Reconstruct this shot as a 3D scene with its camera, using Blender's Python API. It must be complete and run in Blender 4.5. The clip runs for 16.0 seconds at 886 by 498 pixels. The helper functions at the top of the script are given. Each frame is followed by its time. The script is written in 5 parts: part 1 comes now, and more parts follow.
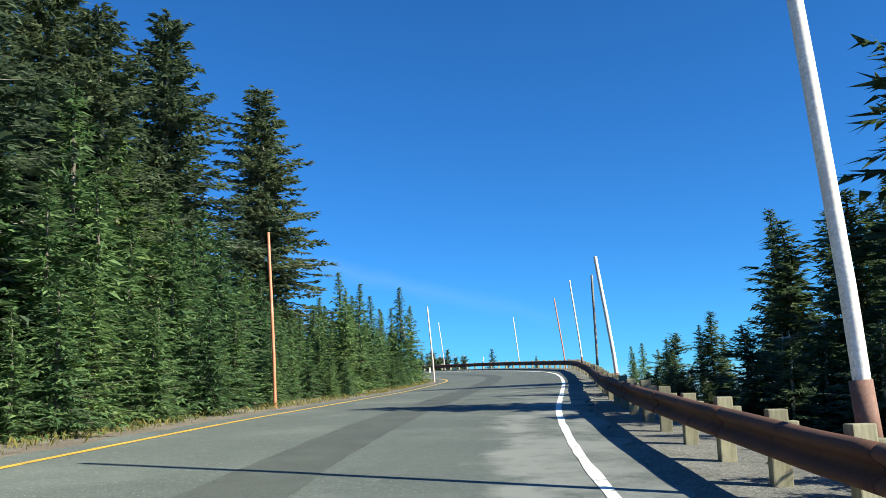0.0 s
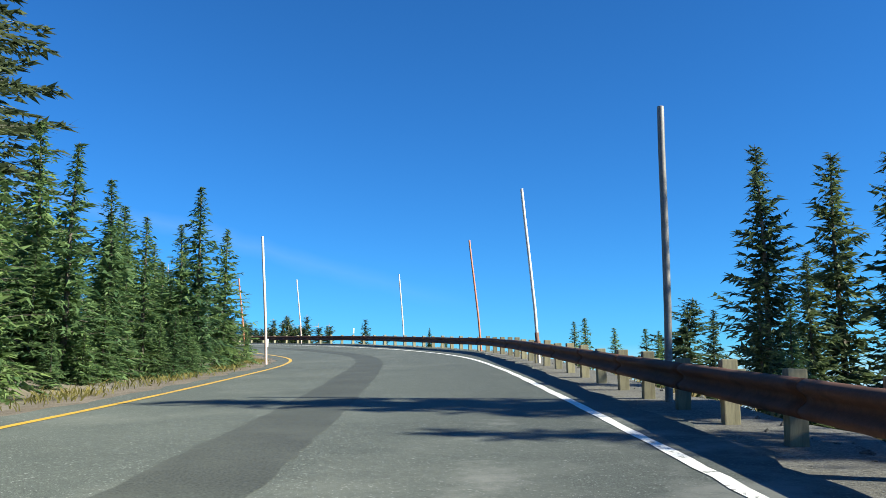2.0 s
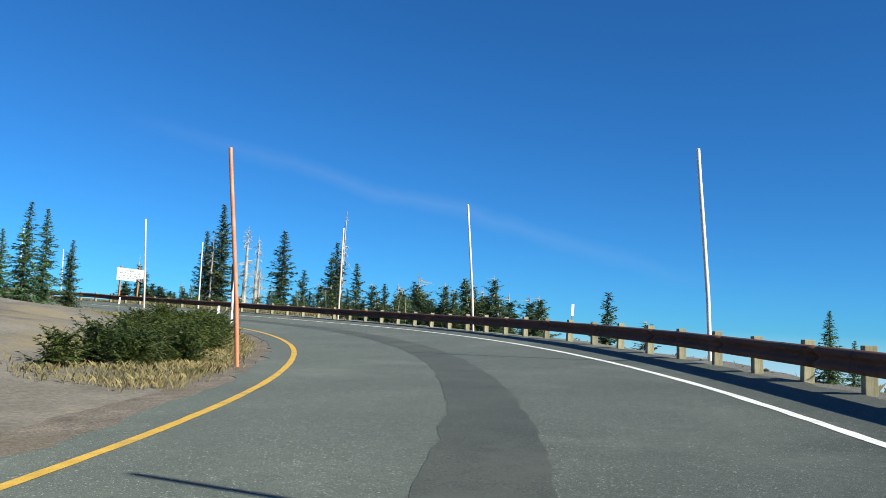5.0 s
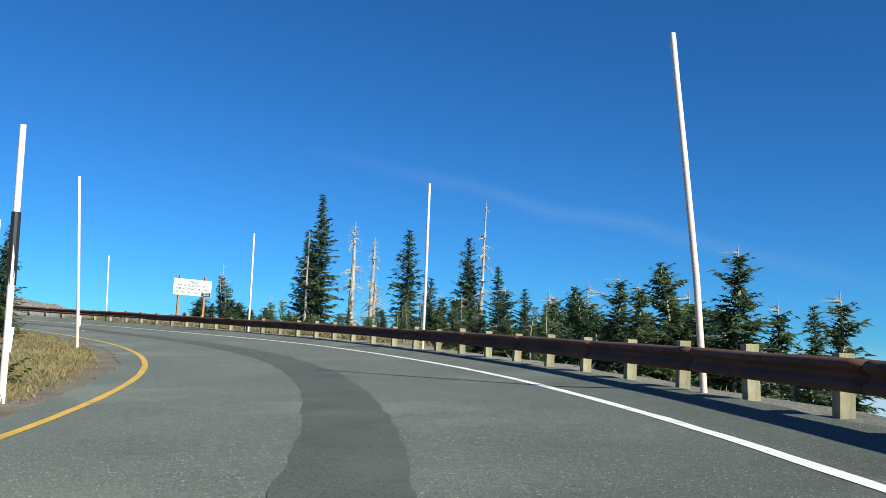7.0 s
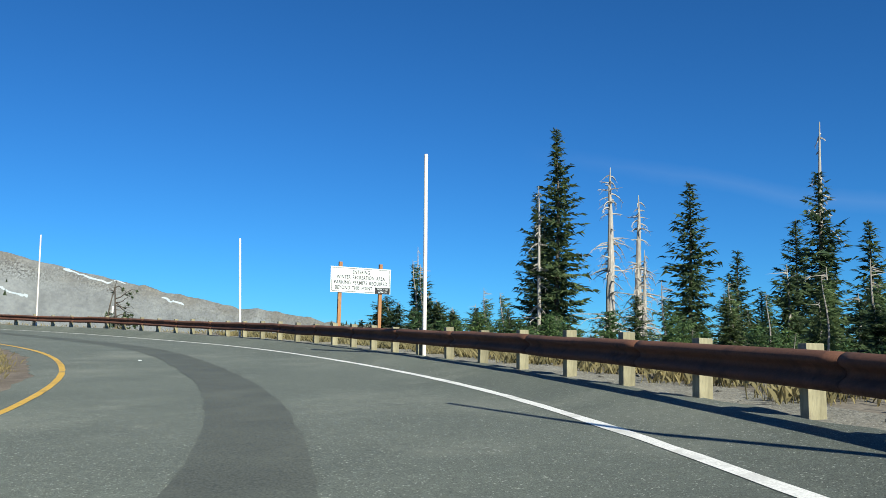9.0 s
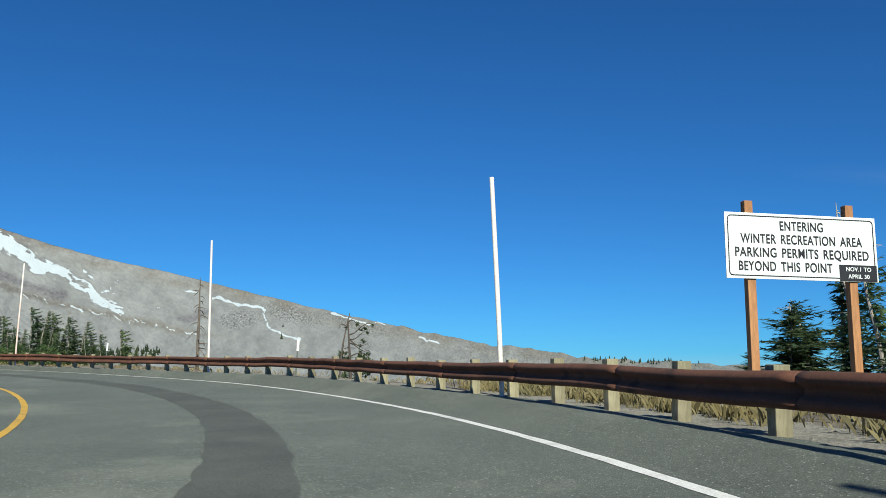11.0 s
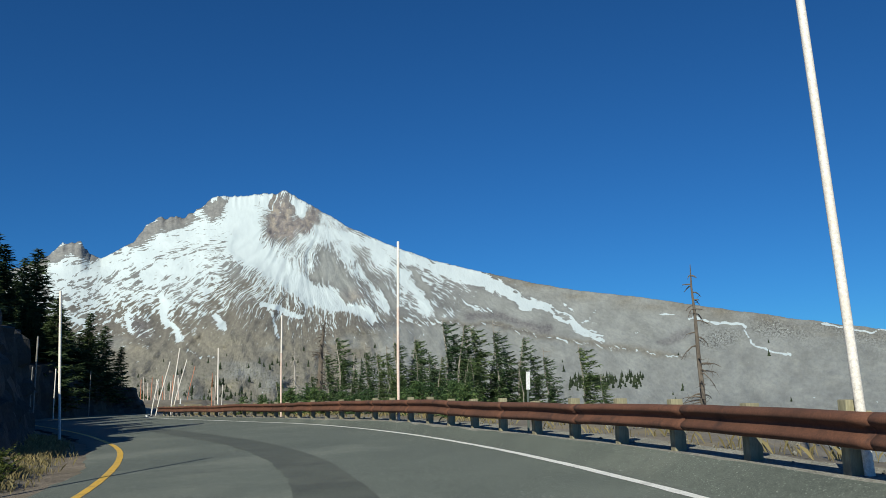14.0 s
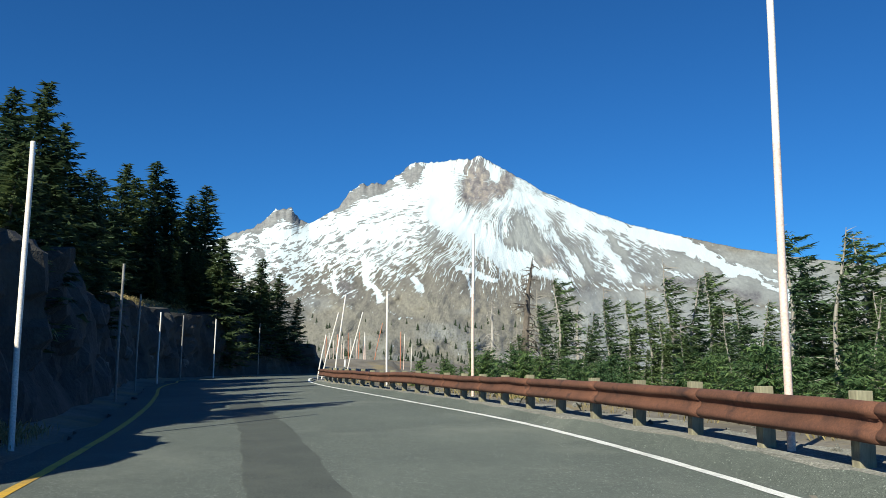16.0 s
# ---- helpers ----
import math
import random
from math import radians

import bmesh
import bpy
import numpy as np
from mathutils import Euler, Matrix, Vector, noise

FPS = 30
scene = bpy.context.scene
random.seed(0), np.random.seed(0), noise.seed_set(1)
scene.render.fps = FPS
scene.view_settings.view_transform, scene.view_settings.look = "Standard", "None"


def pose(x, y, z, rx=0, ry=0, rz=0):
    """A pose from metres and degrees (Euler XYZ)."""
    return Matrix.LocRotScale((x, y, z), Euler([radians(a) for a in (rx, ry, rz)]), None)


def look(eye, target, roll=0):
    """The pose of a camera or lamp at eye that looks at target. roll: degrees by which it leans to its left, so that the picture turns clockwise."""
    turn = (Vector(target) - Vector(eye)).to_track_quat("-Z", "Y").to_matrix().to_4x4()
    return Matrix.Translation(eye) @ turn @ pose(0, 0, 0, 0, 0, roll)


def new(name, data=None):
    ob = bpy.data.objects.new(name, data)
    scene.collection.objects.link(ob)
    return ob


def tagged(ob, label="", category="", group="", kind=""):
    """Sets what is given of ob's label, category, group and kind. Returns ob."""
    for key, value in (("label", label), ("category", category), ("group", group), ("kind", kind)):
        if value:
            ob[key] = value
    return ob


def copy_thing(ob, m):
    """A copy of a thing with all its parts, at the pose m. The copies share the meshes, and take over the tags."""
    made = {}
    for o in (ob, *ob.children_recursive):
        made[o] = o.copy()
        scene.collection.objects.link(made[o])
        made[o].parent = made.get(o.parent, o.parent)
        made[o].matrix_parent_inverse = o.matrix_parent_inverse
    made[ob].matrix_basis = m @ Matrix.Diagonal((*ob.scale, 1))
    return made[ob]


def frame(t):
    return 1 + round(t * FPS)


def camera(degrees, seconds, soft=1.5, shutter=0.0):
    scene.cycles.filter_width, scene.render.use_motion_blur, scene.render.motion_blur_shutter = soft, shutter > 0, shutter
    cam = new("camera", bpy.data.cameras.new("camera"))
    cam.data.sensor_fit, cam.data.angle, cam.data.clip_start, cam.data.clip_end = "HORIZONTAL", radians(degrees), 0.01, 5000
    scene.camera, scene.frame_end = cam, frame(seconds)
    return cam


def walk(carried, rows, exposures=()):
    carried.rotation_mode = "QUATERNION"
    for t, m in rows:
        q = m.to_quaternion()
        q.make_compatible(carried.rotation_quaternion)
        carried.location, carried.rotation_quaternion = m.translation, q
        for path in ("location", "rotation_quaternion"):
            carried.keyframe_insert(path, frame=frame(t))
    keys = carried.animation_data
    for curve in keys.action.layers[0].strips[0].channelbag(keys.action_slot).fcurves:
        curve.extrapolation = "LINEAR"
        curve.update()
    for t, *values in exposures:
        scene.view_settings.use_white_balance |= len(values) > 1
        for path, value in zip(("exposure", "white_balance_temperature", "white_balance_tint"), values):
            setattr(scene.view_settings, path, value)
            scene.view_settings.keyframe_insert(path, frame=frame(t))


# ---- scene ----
cam = camera(55.81, 16.0, 0.8)
PATH = [
    (0, (0.007, -0.003, -0.007), (-0.165, 9.840, 1.748), -2.37),
    (0.5, (-0.182, 6.006, 0.183), (0.040, 15.876, 1.777), -1.31),
    (1, (-0.142, 12.375, 0.418), (0.417, 22.257, 1.845), -0.27),
    (1.5, (0.284, 18.771, 0.673), (1.272, 28.626, 2.047), -0.63),
    (2, (0.793, 25.121, 0.926), (2.062, 34.935, 2.360), 0.02),
    (2.5, (1.442, 31.599, 1.200), (2.803, 41.410, 2.579), -0.00),
    (3, (2.096, 38.048, 1.488), (3.212, 47.894, 2.834), 0.88),
    (3.5, (2.590, 44.443, 1.829), (2.723, 54.360, 3.102), 2.21),
    (3.7, (2.799, 47.089, 1.974), (2.505, 57.012, 3.182), 2.37),
    (5.8, (2.594, 74.498, 3.196), (0.397, 84.193, 4.283), 2.81),
    (6, (2.147, 76.920, 3.291), (-0.240, 86.569, 4.385), 2.58),
    (6.5, (0.739, 82.776, 3.496), (-2.245, 92.260, 4.568), 3.17),
    (7, (-1.116, 88.470, 3.716), (-4.814, 97.681, 4.928), 2.81),
    (7.5, (-3.524, 94.055, 3.915), (-7.973, 102.921, 5.181), 2.46),
    (8, (-6.392, 99.360, 4.107), (-11.482, 107.877, 5.350), 2.73),
    (8.2, (-7.667, 101.448, 4.203), (-12.957, 109.844, 5.443), 2.41),
    (10.3, (-24.777, 119.229, 4.841), (-32.151, 125.875, 6.045), 0.37),
    (10.5, (-26.566, 120.376, 4.909), (-34.134, 126.783, 6.203), 0.32),
    (11, (-31.101, 123.190, 5.031), (-39.166, 128.904, 6.551), 0.46),
    (11.5, (-35.887, 125.736, 5.196), (-44.397, 130.751, 6.756), -0.30),
    (12, (-40.940, 127.928, 5.429), (-49.921, 132.007, 7.075), -1.59),
    (12.5, (-45.795, 129.531, 5.631), (-55.178, 132.568, 7.290), -1.71),
    (13, (-50.591, 130.640, 5.729), (-60.206, 132.838, 7.380), -1.53),
    (13.5, (-55.082, 131.358, 5.905), (-64.832, 132.781, 7.609), -1.86),
    (14, (-59.617, 131.720, 6.018), (-69.425, 132.361, 7.863), -1.84),
    (14.5, (-63.942, 131.785, 6.128), (-73.751, 131.711, 8.071), -2.17),
    (15, (-68.511, 131.466, 6.265), (-78.316, 130.835, 8.117), -1.82),
    (15.5, (-73.410, 130.697, 6.395), (-83.201, 129.473, 8.019), -0.90),
    (16, (-78.384, 129.423, 6.510), (-88.138, 127.757, 7.972), 0.38),
]
EXPOSURES = [(0, 1.05), (2, 1.02), (3.5, 0.85), (6, 0.53), (8, 0.5), (10.5, 0.2), (12.5, 0.0), (13.5, -0.2), (14.2, -0.07), (15.3, 0.18), (16, 0.34)]
walk(cam, [(t, look(eye, target, roll)) for t, eye, target, roll in PATH], EXPOSURES)

# ---- world, sun and sky ----
SUN_AZ, SUN_EL = radians(-23.5), radians(33.0)
world = bpy.data.worlds.new("sky")
scene.world = world
world.use_nodes = True
wn = world.node_tree
sky = wn.nodes.new("ShaderNodeTexSky")
sky.sky_type = "NISHITA"
sky.sun_disc = False
sky.sun_elevation = SUN_EL
sky.sun_rotation = math.pi / 2 - SUN_AZ
sky.altitude = 1750
sky.air_density = 1.0
sky.dust_density = 0.15
sky.ozone_density = 2.2
tint = wn.nodes.new("ShaderNodeMix")
tint.data_type, tint.blend_type = "RGBA", "MULTIPLY"
tint.inputs[0].default_value = 1.0
tint.inputs[7].default_value = (0.29, 1.02, 1.76, 1)
wn.links.new(sky.outputs[0], tint.inputs[6])


def world_math(op, a, b=0.0):
    n = wn.nodes.new("ShaderNodeMath")
    n.operation = op
    for sock, v in zip(n.inputs, (a, b)):
        if hasattr(v, "is_linked"):
            wn.links.new(v, sock)
        else:
            sock.default_value = v
    return n.outputs[0]


def world_dot(vector, way):
    n = wn.nodes.new("ShaderNodeVectorMath")
    n.operation = "DOT_PRODUCT"
    wn.links.new(vector, n.inputs[0])
    n.inputs[1].default_value = way
    return n.outputs["Value"]


# a thin wisp of high cloud low in the north
view = wn.nodes.new("ShaderNodeTexCoord").outputs["Generated"]
wisp = wn.nodes.new("ShaderNodeTexNoise")
wisp.inputs["Scale"].default_value, wisp.inputs["Detail"].default_value = 9.0, 6.0
wn.links.new(view, wisp.inputs["Vector"])
across = world_math("ADD", world_dot(view, (-0.243, 0.113, -0.963)), world_math("MULTIPLY", world_math("SUBTRACT", wisp.outputs["Fac"], 0.5), 0.03))
streak = world_math("MAXIMUM", world_math("SUBTRACT", 1.0, world_math("MULTIPLY", world_math("ABSOLUTE", across), 75.0)), 0.0)
along = world_math("MULTIPLY", world_math("MAXIMUM", world_math("SUBTRACT", world_dot(view, (-0.19, 0.966, 0.162)), 0.93), 0.0), 14.0)
cloud = wn.nodes.new("ShaderNodeMix")
cloud.data_type, cloud.blend_type = "RGBA", "MIX"
wn.links.new(world_math("MULTIPLY", world_math("MULTIPLY", streak, along), 0.07), cloud.inputs[0])
wn.links.new(tint.outputs[2], cloud.inputs[6])
cloud.inputs[7].default_value = (9.0, 11.0, 13.0, 1)
haze = wn.nodes.new("ShaderNodeMix")
haze.data_type, haze.blend_type = "RGBA", "MIX"
low = world_math("SUBTRACT", 0.03, world_dot(view, (0, 0, 1)))
wn.links.new(world_math("MULTIPLY", world_math("MINIMUM", world_math("MAXIMUM", world_math("MULTIPLY", low, 16.0), 0.0), 1.0), 0.8), haze.inputs[0])
wn.links.new(cloud.outputs[2], haze.inputs[6])
haze.inputs[7].default_value = (8.0, 11.0, 13.5, 1)
wn.links.new(haze.outputs[2], wn.nodes["Background"].inputs[0])
wn.nodes["Background"].inputs[1].default_value = 0.048
sun_data = bpy.data.lights.new("sun", "SUN")
sun_data.energy, sun_data.angle, sun_data.color = 5.5, radians(0.53), (1.0, 0.97, 0.79)
sun = new("sun", sun_data)
sun_way = Vector((math.cos(SUN_AZ) * math.cos(SUN_EL), math.sin(SUN_AZ) * math.cos(SUN_EL), math.sin(SUN_EL)))
sun.matrix_world = look(sun_way * 200, (0, 0, 0))


# ---- noise on arrays ----
def lattice(ix, iy, seed):
    n = (ix.astype(np.int64) * 374761393 + iy.astype(np.int64) * 668265263 + seed * 974634777) & 0x7FFFFFFF
    n = ((n ^ (n >> 13)) * 1274126177) & 0x7FFFFFFF
    return ((n ^ (n >> 16)) & 0xFFFF) / 65535.0


def value_noise(x, y, seed=0):
    ix, iy = np.floor(x), np.floor(y)
    fx, fy = x - ix, y - iy
    fx, fy = fx * fx * (3 - 2 * fx), fy * fy * (3 - 2 * fy)
    a, b = lattice(ix, iy, seed), lattice(ix + 1, iy, seed)
    c, d = lattice(ix, iy + 1, seed), lattice(ix + 1, iy + 1, seed)
    return (a + (b - a) * fx) * (1 - fy) + (c + (d - c) * fx) * fy - 0.5


def fbm(x, y, octaves=4, seed=0):
    x, y = np.asarray(x, float), np.asarray(y, float)
    out, amp = 0 * x, 1.0
    for k in range(octaves):
        out = out + amp * value_noise(x * 2**k + 17.3 * k, y * 2**k - 9.1 * k, seed + k)
        amp *= 0.5
    return out


def smooth(x, a, b):
    u = np.clip((np.asarray(x, float) - a) / (b - a), 0, 1)
    return u * u * (3 - 2 * u)


# ---- materials ----
def nodes_of(name):
    m = bpy.data.materials.new(name)
    m.use_nodes = True
    return m, m.node_tree, m.node_tree.nodes["Principled BSDF"]


def noise_node(nt, coord, scale, detail=4.0, rough=0.55, stretch=None):
    t = nt.nodes.new("ShaderNodeTexNoise")
    t.inputs["Scale"].default_value, t.inputs["Detail"].default_value, t.inputs["Roughness"].default_value = scale, detail, rough
    if stretch:
        mp = nt.nodes.new("ShaderNodeMapping")
        mp.inputs["Scale"].default_value = stretch
        nt.links.new(coord, mp.inputs[0])
        coord = mp.outputs[0]
    nt.links.new(coord, t.inputs["Vector"])
    return t.outputs["Fac"]


def ramp_node(nt, fac, stops):
    r = nt.nodes.new("ShaderNodeValToRGB")
    while len(r.color_ramp.elements) < len(stops):
        r.color_ramp.elements.new(0.5)
    for e, (p, c) in zip(r.color_ramp.elements, stops):
        e.position, e.color = p, (*c, 1)
    nt.links.new(fac, r.inputs[0])
    return r.outputs[0]


def mix_node(nt, fac, a, b, kind="MIX"):
    m = nt.nodes.new("ShaderNodeMix")
    m.data_type, m.blend_type = "RGBA", kind
    for sock, v in ((m.inputs[0], fac), (m.inputs[6], a), (m.inputs[7], b)):
        if hasattr(v, "is_linked"):
            nt.links.new(v, sock)
        elif isinstance(v, tuple):
            sock.default_value = (*v, 1)
        else:
            sock.default_value = v
    return m.outputs[2]


def math_node(nt, op, a, b):
    m = nt.nodes.new("ShaderNodeMath")
    m.operation = op
    for sock, v in zip(m.inputs, (a, b)):
        if hasattr(v, "is_linked"):
            nt.links.new(v, sock)
        else:
            sock.default_value = v
    return m.outputs[0]


def bump_node(nt, shader, height, strength, distance):
    b = nt.nodes.new("ShaderNodeBump")
    b.inputs["Strength"].default_value, b.inputs["Distance"].default_value = strength, distance
    nt.links.new(height, b.inputs["Height"])
    nt.links.new(b.outputs[0], shader.inputs["Normal"])


def surface(name, dark, light, scale=3.0, fine=60.0, rough=0.8, bump=0.3, depth=0.01, metal=0.0, stain=None, stain_scale=0.6, stretch=None, vary=0.0, grain=0.25, chips=None, matt=0.0, worn=None):
    """A surface with large stains, small grain and relief."""
    m, nt, sh = nodes_of(name)
    tc = nt.nodes.new("ShaderNodeTexCoord").outputs["Object"]
    big = noise_node(nt, tc, scale, 5, 0.6, stretch)
    small = noise_node(nt, tc, fine, 3, 0.7, stretch)
    col = ramp_node(nt, big, [(0.3, dark), (0.7, light)])
    speck = ramp_node(nt, small, [(0.3, (1 - grain,) * 3), (0.7, (1 + grain,) * 3)])
    col = mix_node(nt, 1.0, col, speck, "MULTIPLY")
    if stain:
        col = mix_node(nt, ramp_node(nt, noise_node(nt, tc, stain_scale, 6, 0.65), [(0.52, (0, 0, 0)), (0.68, (1, 1, 1))]), col, stain)
    if chips:
        mottle = ramp_node(nt, noise_node(nt, tc, 9, 4, 0.7), [(0.32, (0.84,) * 3), (0.68, (1.14,) * 3)])
        col = mix_node(nt, 1.0, col, mottle, "MULTIPLY")
        col = mix_node(nt, ramp_node(nt, noise_node(nt, tc, 38, 2, 0.6), [(0.635, (0, 0, 0)), (0.68, (1, 1, 1))]), col, chips)
    if worn:
        mark = nt.nodes.new("ShaderNodeAttribute")
        mark.attribute_name = "worn"
        patchy = math_node(nt, "ADD", mark.outputs["Fac"], math_node(nt, "MULTIPLY", math_node(nt, "SUBTRACT", noise_node(nt, tc, worn[1], 6, 0.68), 0.5), worn[2]))
        col = mix_node(nt, ramp_node(nt, patchy, [(0.42, (0, 0, 0)), (0.42 + worn[3], (1, 1, 1))]), col, worn[0])
    if vary:
        info = nt.nodes.new("ShaderNodeObjectInfo").outputs["Random"]
        col = mix_node(nt, 1.0, col, ramp_node(nt, info, [(0.0, (1 - vary,) * 3), (1.0, (1 + vary,) * 3)]), "MULTIPLY")
    nt.links.new(col, sh.inputs["Base Color"])
    sh.inputs["Roughness"].default_value, sh.inputs["Metallic"].default_value = rough, metal
    sh.inputs["Diffuse Roughness"].default_value = matt
    bump_node(nt, sh, mix_node(nt, 0.5, big, small), bump, depth)
    return m


def foliage(name, dark, light):
    m, nt, sh = nodes_of(name)
    geo = nt.nodes.new("ShaderNodeNewGeometry").outputs["Random Per Island"]
    info = nt.nodes.new("ShaderNodeObjectInfo").outputs["Random"]
    tc = nt.nodes.new("ShaderNodeTexCoord").outputs["Object"]
    col = mix_node(nt, geo, dark, light)
    col = mix_node(nt, 1.0, col, ramp_node(nt, noise_node(nt, tc, 0.8, 3), [(0.3, (0.7, 0.75, 0.7)), (0.7, (1.25, 1.2, 1.0))]), "MULTIPLY")
    col = mix_node(nt, 1.0, col, ramp_node(nt, info, [(0.0, (0.66, 0.75, 0.82)), (1.0, (1.2, 1.14, 1.0))]), "MULTIPLY")
    nt.links.new(col, sh.inputs["Base Color"])
    sh.inputs["Roughness"].default_value = 0.6
    sh.inputs["Specular IOR Level"].default_value = 0.25
    tr = nt.nodes.new("ShaderNodeBsdfTranslucent")
    nt.links.new(col, tr.inputs["Color"])
    both = nt.nodes.new("ShaderNodeMixShader")
    both.inputs[0].default_value = 0.42
    nt.links.new(sh.outputs[0], both.inputs[1])
    nt.links.new(tr.outputs[0], both.inputs[2])
    nt.links.new(both.outputs[0], nt.nodes["Material Output"].inputs["Surface"])
    return m


M_ASPHALT = surface("asphalt", (0.053, 0.063, 0.057), (0.074, 0.086, 0.077), 0.35, 75, 0.85, 0.9, 0.008, stain=(0.098, 0.109, 0.097), stain_scale=0.25, grain=0.75, chips=(0.24, 0.26, 0.24), matt=1.0, worn=((0.16, 0.168, 0.156), 0.9, 1.5, 0.26))
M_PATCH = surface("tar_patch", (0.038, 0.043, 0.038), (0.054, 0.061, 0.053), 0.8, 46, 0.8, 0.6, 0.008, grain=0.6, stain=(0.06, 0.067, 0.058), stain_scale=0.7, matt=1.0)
M_WHITE = surface("white_road_paint", (0.74, 0.74, 0.71), (0.84, 0.84, 0.81), 4, 45, 0.6, 0.2, 0.003, stain=(0.55, 0.55, 0.52), stain_scale=1.6, worn=((0.17, 0.172, 0.16), 7.0, 2.2, 0.12))
M_YELLOW = surface("yellow_road_paint", (0.58, 0.34, 0.035), (0.72, 0.45, 0.06), 4, 45, 0.6, 0.2, 0.003, stain=(0.36, 0.24, 0.07), stain_scale=1.4)
M_GROUND = surface("gravel_and_dry_earth", (0.1, 0.088, 0.072), (0.22, 0.195, 0.16), 0.35, 9, 0.95, 0.8, 0.06, stain=(0.24, 0.19, 0.1), stain_scale=0.22)
M_GRAVEL = surface("shoulder_gravel", (0.1, 0.1, 0.09), (0.185, 0.18, 0.162), 1.6, 24, 0.95, 1.0, 0.04, stain=(0.12, 0.112, 0.096), stain_scale=0.8, grain=0.6, chips=(0.34, 0.33, 0.3), matt=1.0)
M_VERGE = surface("brown_verge_gravel", (0.1, 0.082, 0.062), (0.23, 0.19, 0.15), 1.6, 24, 0.95, 1.0, 0.04, stain=(0.12, 0.095, 0.06), stain_scale=0.8, grain=0.6)
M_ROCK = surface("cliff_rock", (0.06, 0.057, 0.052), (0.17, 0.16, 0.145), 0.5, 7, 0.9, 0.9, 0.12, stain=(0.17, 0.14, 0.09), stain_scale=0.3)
# darker copy of the rock: the cutting's shade is put into its colour
M_CLIFF = surface("shade_toned_cutting_rock", (0.02, 0.02, 0.019), (0.06, 0.057, 0.053), 0.5, 7, 0.9, 0.9, 0.12, stain=(0.07, 0.06, 0.045), stain_scale=0.3)
M_RUST = surface("weathered_rust_steel", (0.078, 0.033, 0.021), (0.165, 0.068, 0.04), 1.1, 40, 0.9, 0.3, 0.004, 0.0, stain=(0.05, 0.023, 0.018), stain_scale=2.2)
M_STEEL = surface("galvanised_steel", (0.4, 0.4, 0.4), (0.6, 0.6, 0.6), 6, 60, 0.4, 0.1, 0.002, 0.7)
M_TIMBER = surface("weathered_timber", (0.18, 0.165, 0.105), (0.34, 0.315, 0.21), 2.5, 26, 0.85, 0.5, 0.012, stain=(0.15, 0.13, 0.1), stain_scale=1.7, stretch=(1, 1, 0.16), vary=0.2)
M_POST = surface("stained_sign_timber", (0.27, 0.12, 0.05), (0.42, 0.21, 0.09), 2.5, 22, 0.75, 0.4, 0.01, stretch=(1, 1, 0.16))
M_POLE_WHITE = surface("white_pole_paint", (0.72, 0.67, 0.61), (0.82, 0.78, 0.73), 1.8, 30, 0.5, 0.15, 0.004, stain=(0.72, 0.62, 0.55), stain_scale=1.3)
M_POLE_PINK = surface("faded_pink_pole_paint", (0.66, 0.49, 0.42), (0.76, 0.61, 0.54), 1.8, 30, 0.5, 0.15, 0.004, stain=(0.74, 0.66, 0.6), stain_scale=1.1)
M_POLE_ORANGE = surface("orange_pole_paint", (0.52, 0.17, 0.085), (0.6, 0.23, 0.125), 1.8, 30, 0.5, 0.15, 0.004, stain=(0.62, 0.32, 0.22), stain_scale=1.1)
M_POLE_GREY = surface("bare_grey_pole", (0.16, 0.15, 0.14), (0.3, 0.29, 0.28), 1.8, 30, 0.5, 0.15, 0.004)
M_SLEEVE = surface("rusty_pole_sleeve", (0.14, 0.07, 0.05), (0.24, 0.13, 0.1), 3, 40, 0.8, 0.3, 0.005)
M_BLACK = surface("black_sheet", (0.012, 0.012, 0.014), (0.022, 0.022, 0.024), 3, 60, 0.45, 0.05, 0.002)
M_SIGN = surface("white_sign_sheet", (0.66, 0.72, 0.73), (0.73, 0.79, 0.8), 1.2, 80, 0.4, 0.05, 0.002)
M_REFLECTOR = surface("white_reflector_panel", (0.72, 0.73, 0.74), (0.82, 0.82, 0.83), 3, 60, 0.35, 0.05, 0.002)
M_DELINEATOR = surface("green_steel_stake", (0.1, 0.13, 0.11), (0.17, 0.2, 0.18), 4, 50, 0.55, 0.1, 0.003, 0.3)
M_BARK = surface("grey_brown_bark", (0.07, 0.055, 0.045), (0.17, 0.145, 0.12), 3, 24, 0.95, 0.8, 0.03, stretch=(1, 1, 0.25))
M_SILVER = surface("bleached_dead_wood", (0.27, 0.25, 0.225), (0.46, 0.43, 0.39), 3, 24, 0.85, 0.5, 0.02, stretch=(1, 1, 0.2))
M_DEAD = surface("dark_dead_bark", (0.045, 0.037, 0.031), (0.105, 0.09, 0.075), 3, 24, 0.95, 0.8, 0.03, stretch=(1, 1, 0.25))
M_STEM = surface("pale_live_bark", (0.22, 0.2, 0.175), (0.4, 0.37, 0.33), 3, 24, 0.85, 0.5, 0.02, stretch=(1, 1, 0.2))
M_FIR = foliage("fir_needles", (0.04, 0.07, 0.04), (0.135, 0.185, 0.1))
M_TALL = foliage("grey_green_fir_needles", (0.06, 0.086, 0.054), (0.175, 0.215, 0.13))
M_HEMLOCK = foliage("hemlock_needles", (0.055, 0.115, 0.056), (0.2, 0.3, 0.135))
M_WIND = foliage("wind_swept_needles", (0.065, 0.115, 0.06), (0.2, 0.28, 0.15))
M_FAR = foliage("far_needles", (0.03, 0.048, 0.026), (0.07, 0.095, 0.05))
